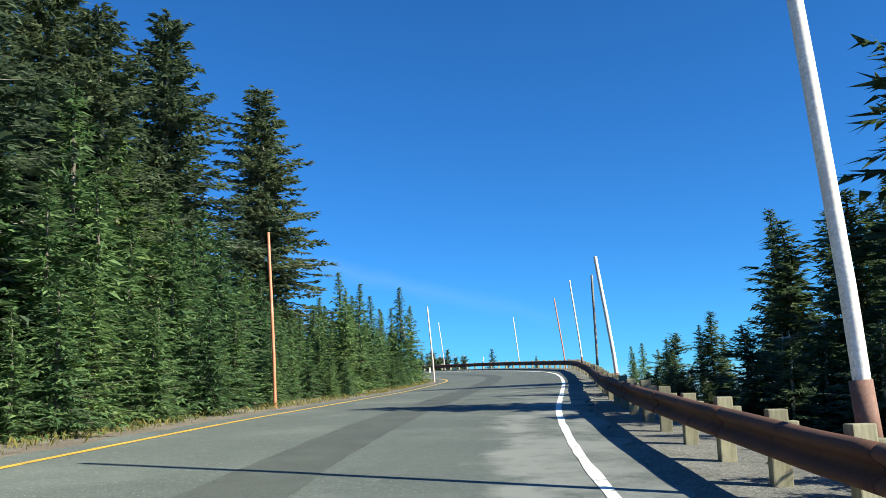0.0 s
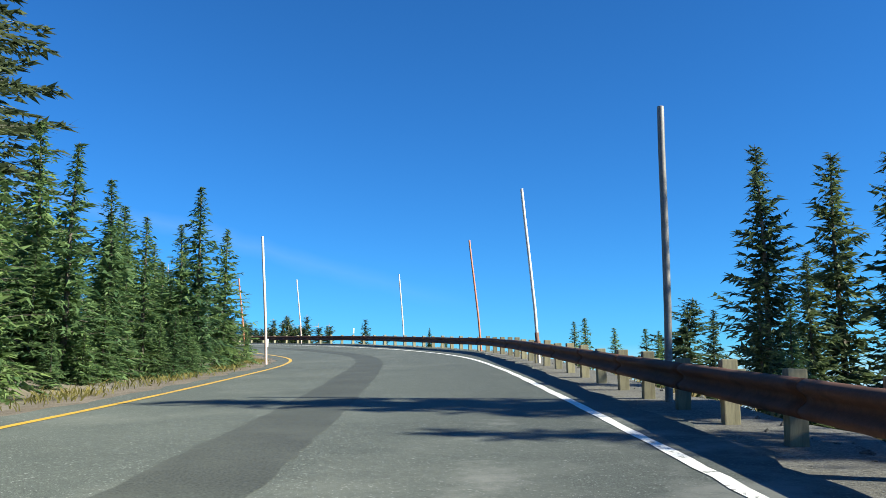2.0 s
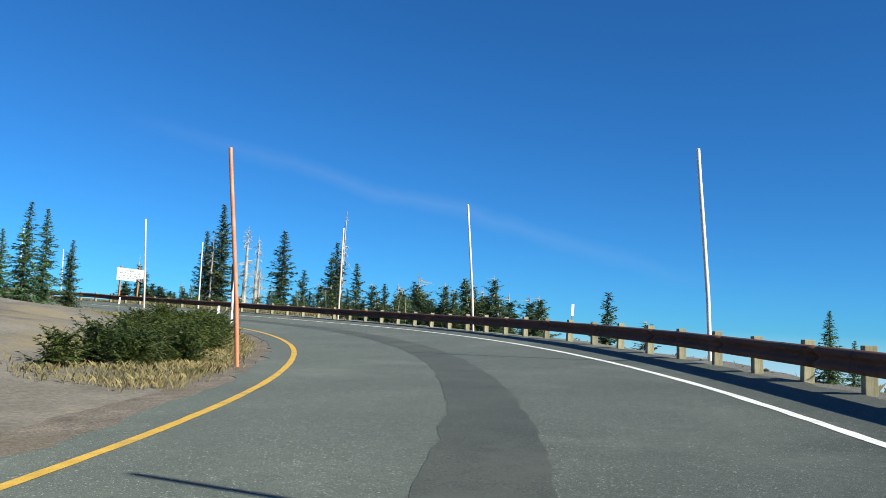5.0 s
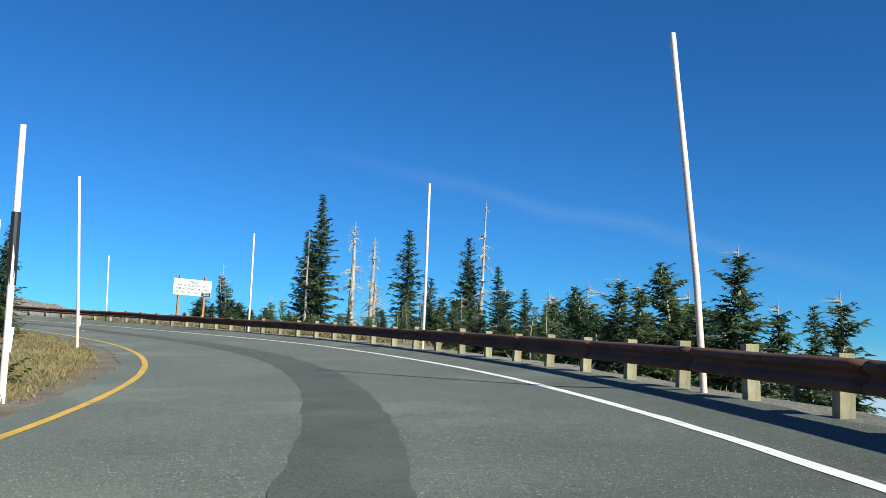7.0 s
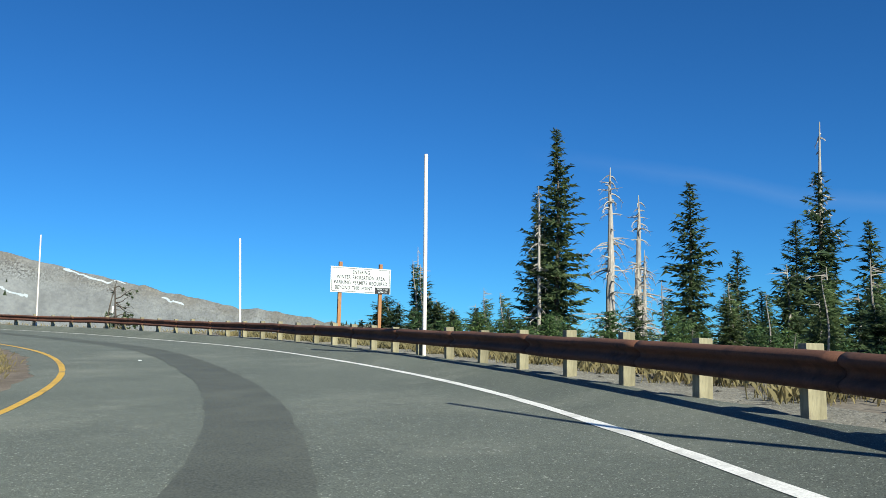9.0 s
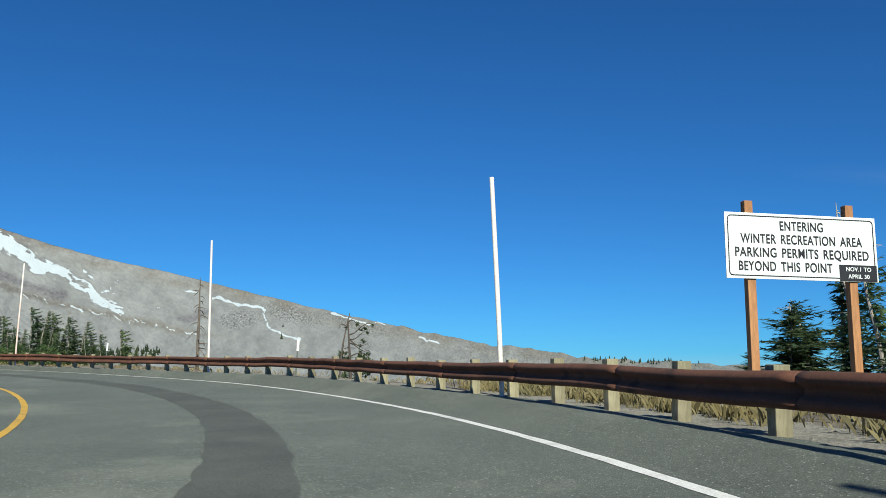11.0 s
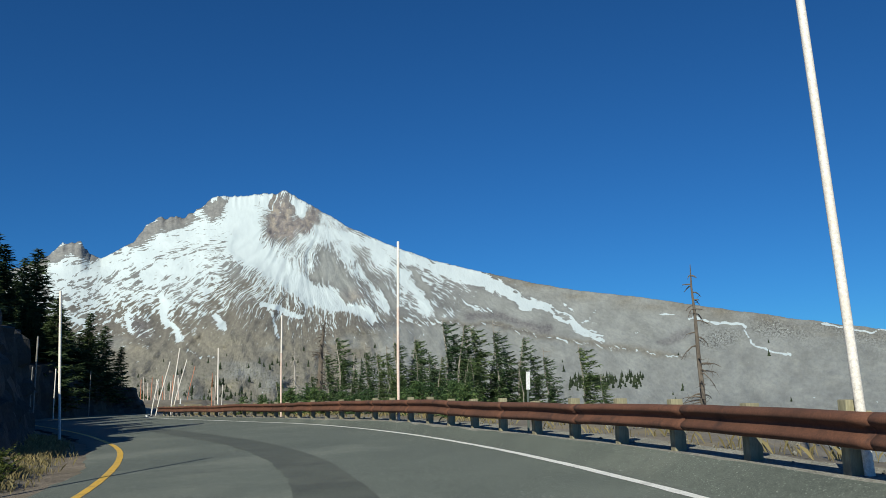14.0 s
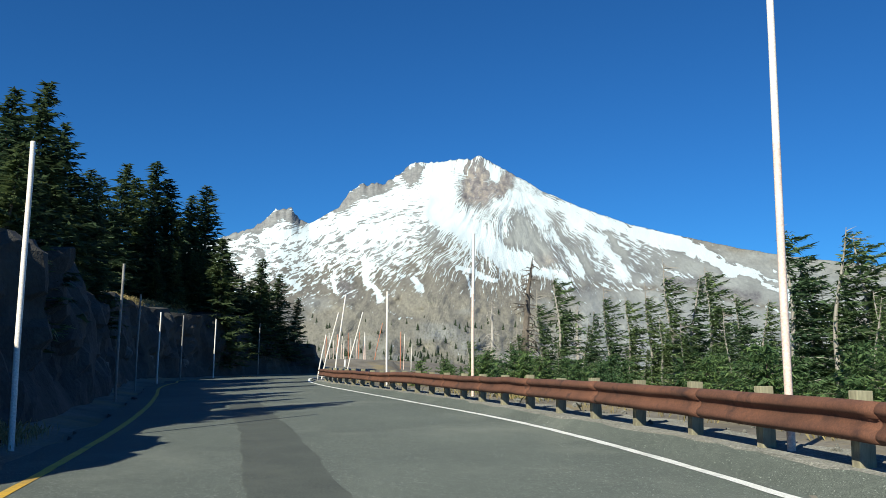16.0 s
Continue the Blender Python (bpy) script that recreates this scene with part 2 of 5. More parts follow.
M_SHRUB = foliage("shrub_leaves", (0.06, 0.09, 0.03), (0.15, 0.18, 0.06))
M_STRAW = foliage("dry_grass", (0.25, 0.195, 0.105), (0.46, 0.37, 0.21))
M_WEED = foliage("roadside_weeds", (0.12, 0.12, 0.045), (0.26, 0.23, 0.09))


# ---- building helpers ----
def mesh_of(name, verts, faces, material, flat=True):
    me = bpy.data.meshes.new(name)
    me.from_pydata([tuple(v) for v in verts], [], [tuple(f) for f in faces])
    me.materials.append(material)
    me.update()
    if not flat:
        me.polygons.foreach_set("use_smooth", [True] * len(me.polygons))
    return me


def part(name, bm, material, parent, label=""):
    me = bm if isinstance(bm, bpy.types.Mesh) else bpy.data.meshes.new(name)
    if me is not bm:
        bm.to_mesh(me)
        bm.free()
        me.materials.append(material)
    ob = new(name, me)
    ob.parent = parent
    return tagged(ob, label)


def thing(name, label, category, at=(0, 0, 0), group="", kind=""):
    ob = new(name)
    ob.empty_display_size = 0.2
    ob.location = at
    return tagged(ob, label, category, group, kind)


def box(sx, sy, sz, z0=0.0, bevel=0.0, at=(0, 0)):
    bm = bmesh.new()
    bmesh.ops.create_cube(bm, size=1)
    bmesh.ops.scale(bm, vec=(sx, sy, sz), verts=bm.verts)
    bmesh.ops.translate(bm, vec=(at[0], at[1], z0 + sz / 2), verts=bm.verts)
    if bevel:
        bmesh.ops.bevel(bm, geom=bm.edges[:], offset=bevel, segments=2, affect="EDGES", profile=0.7)
    return bm


def tube(points, radii, sides=8, caps=True):
    """Verts and faces of a closed tube along points."""
    points = np.asarray(points, float)
    verts, faces = [], []
    for k, (p, r) in enumerate(zip(points, radii)):
        d = points[min(k + 1, len(points) - 1)] - points[max(k - 1, 0)]
        d = d / (np.linalg.norm(d) + 1e-9)
        a = np.cross(d, (0.31, 0.83, 0.46))
        a /= np.linalg.norm(a) + 1e-9
        b = np.cross(d, a)
        for j in range(sides):
            w = 2 * math.pi * j / sides
            verts.append(p + r * (math.cos(w) * a + math.sin(w) * b))
    for k in range(len(points) - 1):
        for j in range(sides):
            i, n = k * sides + j, k * sides + (j + 1) % sides
            faces.append((i, n, n + sides, i + sides))
    if caps:
        faces.append(tuple(range(sides))[::-1])
        faces.append(tuple(len(verts) - sides + j for j in range(sides)))
    return verts, faces


# ---- the road's line: x, y and height of the driving line every 10.8 m ----
REF = [(0.49, -14.40, -1.84), (0.13, -3.60, -1.39), (-0.15, 7.19, -0.93), (0.24, 17.98, -0.43), (1.16, 28.74, 0.02), (2.19, 39.49, 0.45), (3.00, 50.26, 0.92), (3.43, 61.05, 1.36), (2.87, 71.82, 1.77), (0.76, 82.40, 2.19), (-2.91, 92.53, 2.63), (-8.12, 101.97, 3.02), (-14.78, 110.45, 3.32), (-22.77, 117.67, 3.59), (-31.83, 123.52, 3.83), (-41.61, 128.07, 4.11), (-52.02, 130.82, 4.35), (-62.76, 131.71, 4.64), (-73.47, 130.57, 4.89), (-83.91, 127.84, 5.13), (-94.02, 124.06, 5.30), (-103.88, 119.65, 5.43), (-113.65, 115.03, 5.56), (-123.36, 110.21, 5.70), (-133.51, 106.06, 5.82), (-144.40, 103.90, 5.95), (-155.52, 104.07, 6.08), (-166.33, 106.04, 6.22), (-176.92, 108.32, 6.35)]
WHITE = [1.289, 1.321, 1.446, 1.751, 2.151, 2.450, 2.700, 2.910, 3.110, 3.410, 3.440, 3.192, 2.992, 3.113, 3.171, 3.206, 3.553, 3.814, 4.085, 4.52, 4.80, 4.536, 4.329, 4.409, 4.580, 4.670, 4.688, 4.684, 4.680]
YELLOW = [6.247, 6.092, 5.834, 5.441, 5.158, 5.018, 4.806, 4.634, 4.542, 4.408, 4.156, 4.074, 4.118, 4.061, 3.920, 4.067, 4.187, 4.072, 3.724, 3.499, 3.713, 3.815, 4.041, 4.170, 4.116, 4.057, 4.058, 4.074, 4.083]
BANK = [-0.045, -0.038, -0.028, -0.013, 0.003, 0.018, 0.030, 0.040, 0.050, 0.061, 0.064, 0.065, 0.065, 0.061, 0.055, 0.045, 0.037, 0.031, 0.026, 0.022, 0.025, 0.025, 0.024, 0.021, 0.021, 0.021, 0.020, 0.020, 0.020]
STEP, S_FIRST = 10.8, -14.4
RAIL_S = [-15, 8.4, 24.6, 52, 64, 76, 86, 100, 108, 117, 134, 152, 174, 182, 191, 195, 203, 213, 226, 245, 290]
LIFT_S = [0, 40, 52, 67, 81, 92, 104, 117, 134, 142, 157, 167, 174, 184, 195, 204, 300]
LIFT = [0, 0, 0.05, 0.1, 0.11, 0.12, 0.07, 0.1, 0.22, 0.24, 0.3, 0.34, 0.3, 0.26, 0.27, 0.2, 0.0]
RAIL_D = [3.2, 3.3, 3.5, 4.35, 5.0, 5.1, 5.3, 5.15, 5.0, 4.9, 4.65, 4.98, 5.2, 5.3, 5.45, 5.78, 5.74, 5.75, 5.35, 5.2, 5.2]

ref = np.array(REF)
s_knots = S_FIRST + STEP * np.arange(len(ref))


def glide(values, s):
    """A smooth curve through values at the knots."""
    v = np.asarray(values, float)
    v = v.reshape(len(v), -1)
    slope = np.gradient(v, STEP, axis=0)
    i = np.clip(np.floor((np.asarray(s) - S_FIRST) / STEP).astype(int), 0, len(v) - 2)
    u = ((np.asarray(s) - S_FIRST) / STEP - i)[:, None]
    a, b, ma, mb = v[i], v[i + 1], slope[i] * STEP, slope[i + 1] * STEP
    return (2 * u**3 - 3 * u**2 + 1) * a + (u**3 - 2 * u**2 + u) * ma + (3 * u**2 - 2 * u**3) * b + (u**3 - u**2) * mb


S = np.arange(S_FIRST, s_knots[-1], 0.5)
LINE = glide(ref, S)
way = np.gradient(LINE[:, :2], axis=0)
way /= np.linalg.norm(way, axis=1)[:, None]
RIGHT = np.stack([way[:, 1], -way[:, 0]], 1)
W_S, Y_S, B_S = (glide(v, S)[:, 0] for v in (WHITE, YELLOW, BANK))
R_S = np.interp(S, RAIL_S, RAIL_D)
for _ in range(40):
    R_S[1:-1] = 0.25 * R_S[:-2] + 0.5 * R_S[1:-1] + 0.25 * R_S[2:]


def lerp(s, table):
    return np.interp(s, S, table)


def berm(s, d):
    """How far the outer edge of the road is raised above its plane."""
    inner = lerp(s, W_S) + 0.25
    return np.interp(s, LIFT_S, LIFT) * np.clip((d - inner) / (lerp(s, R_S) - 0.4 - inner), 0, 1)


def place(s, d, up=0.0):
    """The point d metres right of the driving line, up above the road's plane."""
    s, d = np.asarray(s, float), np.asarray(d, float)
    x = lerp(s, LINE[:, 0]) + lerp(s, RIGHT[:, 0]) * d
    y = lerp(s, LINE[:, 1]) + lerp(s, RIGHT[:, 1]) * d
    z = lerp(s, LINE[:, 2]) + lerp(s, B_S) * np.clip(d, -8, 8) + berm(s, d) + up
    return np.stack(np.broadcast_arrays(x, y, z), -1)


def station(x, y):
    """Station and offset of points of the plan."""
    x, y = np.ravel(x), np.ravel(y)
    i = np.empty(len(x), int)
    for a in range(0, len(x), 4000):
        i[a : a + 4000] = ((x[a : a + 4000, None] - LINE[None, ::2, 0]) ** 2 + (y[a : a + 4000, None] - LINE[None, ::2, 1]) ** 2).argmin(1) * 2
    off = np.stack([x, y], 1) - LINE[i, :2]
    side = (off * RIGHT[i]).sum(1)
    far = np.hypot(off[:, 0], off[:, 1])
    return S[i], np.where(np.abs(side) > 0.5 * far, np.sign(side) * far, side)


CLIFF_FROM = 186.0


def ground_z(x, y):
    x, y = np.ravel(np.asarray(x, float)), np.ravel(np.asarray(y, float))
    s, d = station(x, y)
    z = lerp(s, LINE[:, 2]) + lerp(s, B_S) * np.clip(d, -8, 8) + berm(s, d) - 0.05
    z = z - 0.13 * smooth(lerp(s, R_S) - d, -0.2, 0.4) * smooth(d + lerp(s, Y_S), -1.3, -0.7)
    shelf = np.interp(s, [60, 75, 118, 132, 154, 160, 178, 186, 215, 230], [0.5, 0.3, 0.45, 6.5, 6.5, 0.9, 0.9, 6.5, 6.5, 2.5])
    e = d - lerp(s, R_S) - shelf
    steep = np.interp(s, [0, 60, 130, 150], [0.5, 0.62, 0.5, 0.32])
    away = np.maximum(np.interp(s, [118, 138], [1.0, 0.0]), smooth(np.degrees(np.arctan2(x + 78, y - 129)), -26, -14) * smooth(np.hypot(x + 78, y - 129), 60, 120))
    drop = np.where(e > 0, steep * np.minimum(e, 14) + (0.3 + 0.22 * away) * np.clip(e - 14, 0, 60) + (0.12 + 0.28 * away) * np.clip(e - 74, 0, 300) + 0.12 * away * np.clip(e - 374, 0, 2500), 0)
    drop = drop - steep * 0.6 * (1 - np.exp(-np.clip(e, 0, 50) / 0.6))
    z = z - np.maximum(drop, 0)
    e = -d - lerp(s, Y_S) - 1.1
    rise = np.interp(s, [0, 70, 80, 150, 170], [0.05, 0.05, 0.1, 0.1, 0.16]) * np.clip(e, 0, 14)
    wall = smooth(s, CLIFF_FROM, CLIFF_FROM + 12) * (1 - smooth(s, 268, 282))
    z = z + np.where(e > 0, rise + wall * np.interp(s, [200, 225, 245], [3.7, 4.2, 5.4]) * smooth(e, 2.0, 5.0) - 0.02 * np.clip(e - 20, 0, 400), 0)
    rough = smooth(np.maximum(d - lerp(s, R_S) - 0.3, -d - lerp(s, Y_S) - 0.9), 0, 3)
    z = z + rough * (0.22 * fbm(x * 0.35, y * 0.35, 4, 5) + 0.9 * fbm(x * 0.05, y * 0.05, 3, 8) * smooth(np.abs(d), 8, 40))
    return z


# ---- ground ----
def axis_values(lo, hi, step, far):
    mid = list(np.arange(lo, hi + 0.01, step))
    out, d = [], step
    while (out[-1] if out else 0) < far:
        d *= 1.22
        out.append((out[-1] if out else 0) + d)
    return np.array([lo - v for v in out[::-1]] + mid + [hi + v for v in out])


def grid_faces(n, m):
    a = np.arange((n - 1) * m).reshape(n - 1, m)[:, :-1].ravel()
    return np.stack([a, a + m, a + m + 1, a + 1], 1)


gx, gy = axis_values(-190, 40, 1.0, 4300), axis_values(-18, 165, 1.0, 4300)
GX, GY = np.meshgrid(gx, gy, indexing="ij")
GZ = ground_z(GX, GY)
me = mesh_of("ground", np.stack([GX.ravel(), GY.ravel(), GZ], 1), grid_faces(len(gx), len(gy))[:, ::-1], M_GROUND, False)
tagged(new("ground", me), "dry gravelly hillside falling away beside the road", "ground", kind="structure")


# ---- road ----
def strip(name, s0, s1, left, right, up, material, step=0.9, columns=1, skirt=0.0, knee=None, wear=None):
    """A sheet along the road between two offsets, which may be functions of the station."""
    s = np.arange(s0, s1 + 0.01, step)
    a, b = left(s), right(s)
    if knee:
        c = np.minimum(knee(s), b - 0.05)
        offsets = [a + (c - a) * k / columns for k in range(columns)] + [c + (b - c) * k / 3 for k in range(4)]
    else:
        offsets = [a + (b - a) * k / columns for k in range(columns + 1)]
    cols = [place(s, d, up) for d in offsets]
    if skirt:
        cols = [place(s, a - 0.02, up - skirt)] + cols + [place(s, b + 0.02, up - skirt)]
    verts = np.stack(cols, 1).reshape(-1, 3)
    me = mesh_of(name, verts, grid_faces(len(s), len(cols)), material, skirt > 0)
    if wear:
        edges = ([a] if skirt else []) + offsets + ([b] if skirt else [])
        me.attributes.new("worn", "FLOAT", "POINT").data.foreach_set("value", np.stack([wear(s, d) for d in edges], 1).ravel().astype(np.float32))
    return me


def ragged(s, size, freq, seed):
    return size * fbm(np.asarray(s) * freq, np.full(len(s), seed * 3.7), 4, seed)


left_edge = lambda s: -lerp(s, Y_S) - 0.75 + ragged(s, 0.3, 0.8, 3)
right_edge = lambda s: np.minimum(lerp(s, W_S) + np.interp(s, [0, 40, 60, 75, 300], [0.75, 0.8, 1.0, 2.5, 2.5]), lerp(s, R_S) - np.interp(s, [60, 75, 155, 175, 195, 300], [0.35, 0.25, 0.25, 0.35, 0.45, 0.45])) + ragged(s, 0.3, 1.1, 4) * np.interp(s, [140, 165], [1.0, 0.4])
road = tagged(new("road", strip("road", -14, 286, left_edge, right_edge, 0.0, M_ASPHALT, 0.45, 8, 0.12, lambda s: lerp(s, W_S) + 0.25, lambda s, d: 0.6 * smooth(s, 48, 28) * np.maximum(np.exp(-(((d - 0.85) / 0.8) ** 2)), 0.9 * smooth(d - lerp(s, W_S), -0.2, 0.1)) + 0.04)), "worn grey asphalt mountain road", "road", kind="structure")
part("edge_line", strip("edge_line", -14, 286, lambda s: lerp(s, W_S) - np.interp(s, [30, 60], [0.068, 0.082]) + ragged(s, 0.03, 2, 6), lambda s: lerp(s, W_S) + np.interp(s, [30, 60], [0.068, 0.082]) + ragged(s, 0.03, 2, 7), 0.006, M_WHITE, 0.45, wear=lambda s, d: 0.27 * smooth(s, 44, 28) + 0.02), M_WHITE, road, "worn white painted edge line")
part("centre_line", strip("centre_line", -14, 286, lambda s: -lerp(s, Y_S) - 0.075 + ragged(s, 0.02, 2, 8), lambda s: -lerp(s, Y_S) + 0.075 + ragged(s, 0.02, 2, 9), 0.006, M_YELLOW, 0.45), M_YELLOW, road, "yellow painted edge line")
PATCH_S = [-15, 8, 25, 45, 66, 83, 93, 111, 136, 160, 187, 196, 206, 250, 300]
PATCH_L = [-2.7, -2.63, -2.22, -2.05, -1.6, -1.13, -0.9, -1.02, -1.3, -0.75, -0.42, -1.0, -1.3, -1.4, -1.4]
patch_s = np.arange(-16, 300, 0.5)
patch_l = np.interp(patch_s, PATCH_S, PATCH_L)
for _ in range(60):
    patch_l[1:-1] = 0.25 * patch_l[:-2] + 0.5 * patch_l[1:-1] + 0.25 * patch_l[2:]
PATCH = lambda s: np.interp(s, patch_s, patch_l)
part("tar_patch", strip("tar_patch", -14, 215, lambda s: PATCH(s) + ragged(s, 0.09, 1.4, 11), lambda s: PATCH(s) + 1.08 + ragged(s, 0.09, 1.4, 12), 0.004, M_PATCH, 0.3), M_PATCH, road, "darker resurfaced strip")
shoulder = strip("shoulder", -14, 286, lambda s: right_edge(s) - 0.1, lambda s: lerp(s, R_S) + np.interp(s, [50, 62, 118, 132, 154, 160, 178, 186], [0.75, 0.4, 0.5, 0.9, 0.9, 0.6, 0.6, 0.9]) + ragged(s, 0.5, 0.5, 14), -0.028, M_GRAVEL, 0.45, 6, 0.35)
tagged(new("shoulder", shoulder), "pale gravel shoulder under the guardrail", "shoulder", kind="structure")
verge = strip("verge", -14, 200, lambda s: -lerp(s, Y_S) - 1.55 + ragged(s, 0.6, 0.5, 15), lambda s: left_edge(s) + 0.1, -0.01, M_VERGE, 0.5, 2, 0.3)
tagged(new("verge", verge), "narrow gravel verge beside the yellow line", "verge", kind="structure")


# ---- guardrail ----
def beam_profile():
    """A W-beam, as offset towards the road and height."""
    pts = [(0.0, 0.0), (0.022, 0.006), (0.052, 0.02), (0.075, 0.04), (0.084, 0.06), (0.078, 0.082), (0.054, 0.103), (0.024, 0.121), (0.008, 0.138), (0.004, 0.155)]
    pts = pts + [(x, 0.31 - z) for x, z in pts[-2::-1]]
    return pts


def rail_panel(s0, s1):
    s = np.linspace(s0, s1, 14)
    d = lerp(s, R_S) - 0.3 + (0.02 + 0.03 * smooth(s, 110, 140)) * fbm(s * 0.4, s * 0 + 8.1, 3, 22) - 0.006 * (s < s0 + 0.2)
    wob = (0.02 + 0.045 * smooth(s, 110, 140)) * fbm(s * 0.33, s * 0 + 3.3, 3, 21)
    front = beam_profile()
    ring = front + [(x - 0.006, z) for x, z in front[::-1]]
    verts = np.concatenate([place(s, d - x * 1.15, 0.285 + (1.19 + 0.18 * smooth(s, 178, 192)) * z + wob) for x, z in ring]).reshape(len(ring), len(s), 3).transpose(1, 0, 2).reshape(-1, 3)
    n, faces = len(ring), []
    for k in range(len(s) - 1):
        for j in range(n):
            faces.append((k * n + j, k * n + (j + 1) % n, (k + 1) * n + (j + 1) % n, (k + 1) * n + j))
    faces.append(tuple(range(n))[::-1])
    faces.append(tuple(range((len(s) - 1) * n, len(s) * n)))
    me = mesh_of("rail_panel", verts, faces, M_RUST)
    me.polygons.foreach_set("use_smooth", [k % n not in (n // 2 - 1, n - 1) for k in range(len(faces) - 2)] + [False] * 2)
    return me


guardrail = thing("guardrail", "rusted steel beam guardrail on weathered square timber posts", "guardrail")
RAIL_END = 238.0
for k, s0 in enumerate(np.arange(-13.0, RAIL_END, 3.81)):
    part("rail_panel", rail_panel(s0 - 0.14, s0 + 3.81), M_RUST, guardrail, "dark rusted corrugated steel panel" if k == 0 else "")
bm = box(0.155, 0.19, 1.215, -0.5, 0.014)
post_mesh = bpy.data.meshes.new("post")
bm.to_mesh(post_mesh)
bm.free()
post_mesh.materials.append(M_TIMBER)
bolt_mesh = mesh_of("bolt", *tube([(0, 0.195, 0.47), (0, 0.235, 0.47)], [0.026, 0.018], 7), M_STEEL)
spacer_mesh = bpy.data.meshes.new("spacer")
bm = box(0.14, 0.1, 0.26, 0.34, 0.01, (0, 0.145))
bm.to_mesh(spacer_mesh)
bm.free()
spacer_mesh.materials.append(M_TIMBER)
rng = random.Random(4)
for s0 in np.arange(-12.4, RAIL_END, 1.905):
    p = place(s0, lerp(s0, R_S) - 0.1 + 0.07 * np.interp(s0, [140, 170], [0, 1]) + rng.uniform(-0.015, 0.015))
    r = [lerp(s0, RIGHT[:, k]) for k in (0, 1)]
    ob = part("post", post_mesh, M_TIMBER, guardrail)
    turn = math.degrees(math.atan2(r[1], r[0])) - 90
    ob.matrix_basis = pose(p[0], p[1], p[2] + 0.04 * float(smooth(np.array([s0]), 178, 192)[0]) + rng.uniform(-0.035, 0.035), rng.uniform(-2, 2), rng.uniform(-2, 2), turn + rng.uniform(-4, 4))
    part("spacer", spacer_mesh, M_TIMBER, guardrail).matrix_basis = ob.matrix_basis
    part("bolt", bolt_mesh, M_STEEL, guardrail).matrix_basis = ob.matrix_basis


# ---- snow poles ----
def snow_pole(base, top, paint, radius=0.052, sleeve=False, band=None):
    """A tall round marker pole from its foot to its top."""
    base, top = np.array(base, float), np.array(top, float)
    tone = {"white": M_POLE_WHITE, "pink": M_POLE_PINK, "orange": M_POLE_ORANGE, "grey": M_POLE_GREY}[paint]
    words = {"white": "white-painted", "pink": "faded pinkish white", "orange": "orange-painted", "grey": "bare grey"}[paint]
    root = thing("snow_pole", f"tall thin {words} roadside snow marker pole", "snow pole", base, "snow poles along the road")
    up = top - base
    cut = up * 0.62
    bend = np.array([0.02, -0.015, 0])
    part("lower_shaft", mesh_of("lower_shaft", *tube([(0, 0, -0.3), up * 0.3 + bend, cut + bend * 0.6], [radius, radius, radius * 0.98], 12, False), tone, False), tone, root)
    upper = M_POLE_WHITE if paint in ("white", "pink") else tone
    part("upper_shaft", mesh_of("upper_shaft", *tube([cut * 0.995 + bend * 0.6, up * 0.85, up * 0.997, up, up], [radius * 0.98, radius * 0.95, radius * 0.93, radius * 0.9, 0.001], 12, False), upper, False), upper, root)
    if sleeve:
        part("sleeve", mesh_of("sleeve", *tube([up * 0.06, up * 0.17], [radius * 1.35, radius * 1.3], 12), M_SLEEVE, False), M_SLEEVE, root, "rusty brown sleeve")
    if band:
        a, b = band
        part("band", mesh_of("band", *tube([up * a, up * b], [radius * 1.35] * 2, 10), M_BLACK), M_BLACK, root, "dark reflector panel")
    return root


def pole_at(x, y, lean_x, lean_y, height, paint, **more):
    s, d = station(np.array([x]), np.array([y]))
    z = float(ground_z(np.array([x]), np.array([y]))[0]) if abs(d[0]) > 9 else float(place(s[0], d[0])[2]) - 0.04
    return snow_pole((x, y, z), (x + lean_x, y + lean_y, z + height), paint, **more)


def pole_on(s, d, height, paint, lean=(0, 0), **more):
    p = place(s, d)
    return pole_at(p[0], p[1], lean[0], lean[1], height, paint, **more)


pole_on(7.4, 3.62, 6.2, "white", (-0.25, 0.1), radius=0.075, sleeve=True)
pole_at(4.5, 24.5, -0.42, 0.1, 4.15, "white", radius=0.06, sleeve=True)
pole_at(6.0, 37.85, 0.06, 0.03, 4.8, "grey", radius=0.06)
pole_at(7.4, 51.8, -0.5, 0.1, 5.75, "white", sleeve=True)
pole_at(8.2, 67.1, -0.6, 0.1, 5.7, "orange")
pole_at(5.77, 85.2, -0.42, -0.1, 5.15, "white")
pole_at(-2.1, 101.8, -0.6, 0.3, 5.8, "pink")
pole_at(-12.45, 115.25, 0.0, -0.12, 5.8, "pink", sleeve=False)
pole_at(-27.1, 126.1, -0.1, 0.0, 5.3, "white")
pole_at(-44.5, 134.2, -0.1, -0.2, 4.58, "white")
pole_at(-68.2, 136.6, -0.13, -0.1, 6.02, "white")
pole_at(-89.66, 131.93, -0.41, 0.12, 6.5, "pink")
pole_at(-107.0, 125.6, -0.1, 0.0, 5.6, "pink")
pole_at(-118.3, 119.9, -0.2, -0.1, 4.6, "white")
for s0, d0, h0, lean in ((238, 5.8, 5.4, 0.65), (246, 5.3, 4.8, 1.2), (257, 5.9, 5.4, 1.4), (248.5, 4.9, 3.3, 0.6)):
    pole_on(s0, d0, h0, "white", (0, lean))
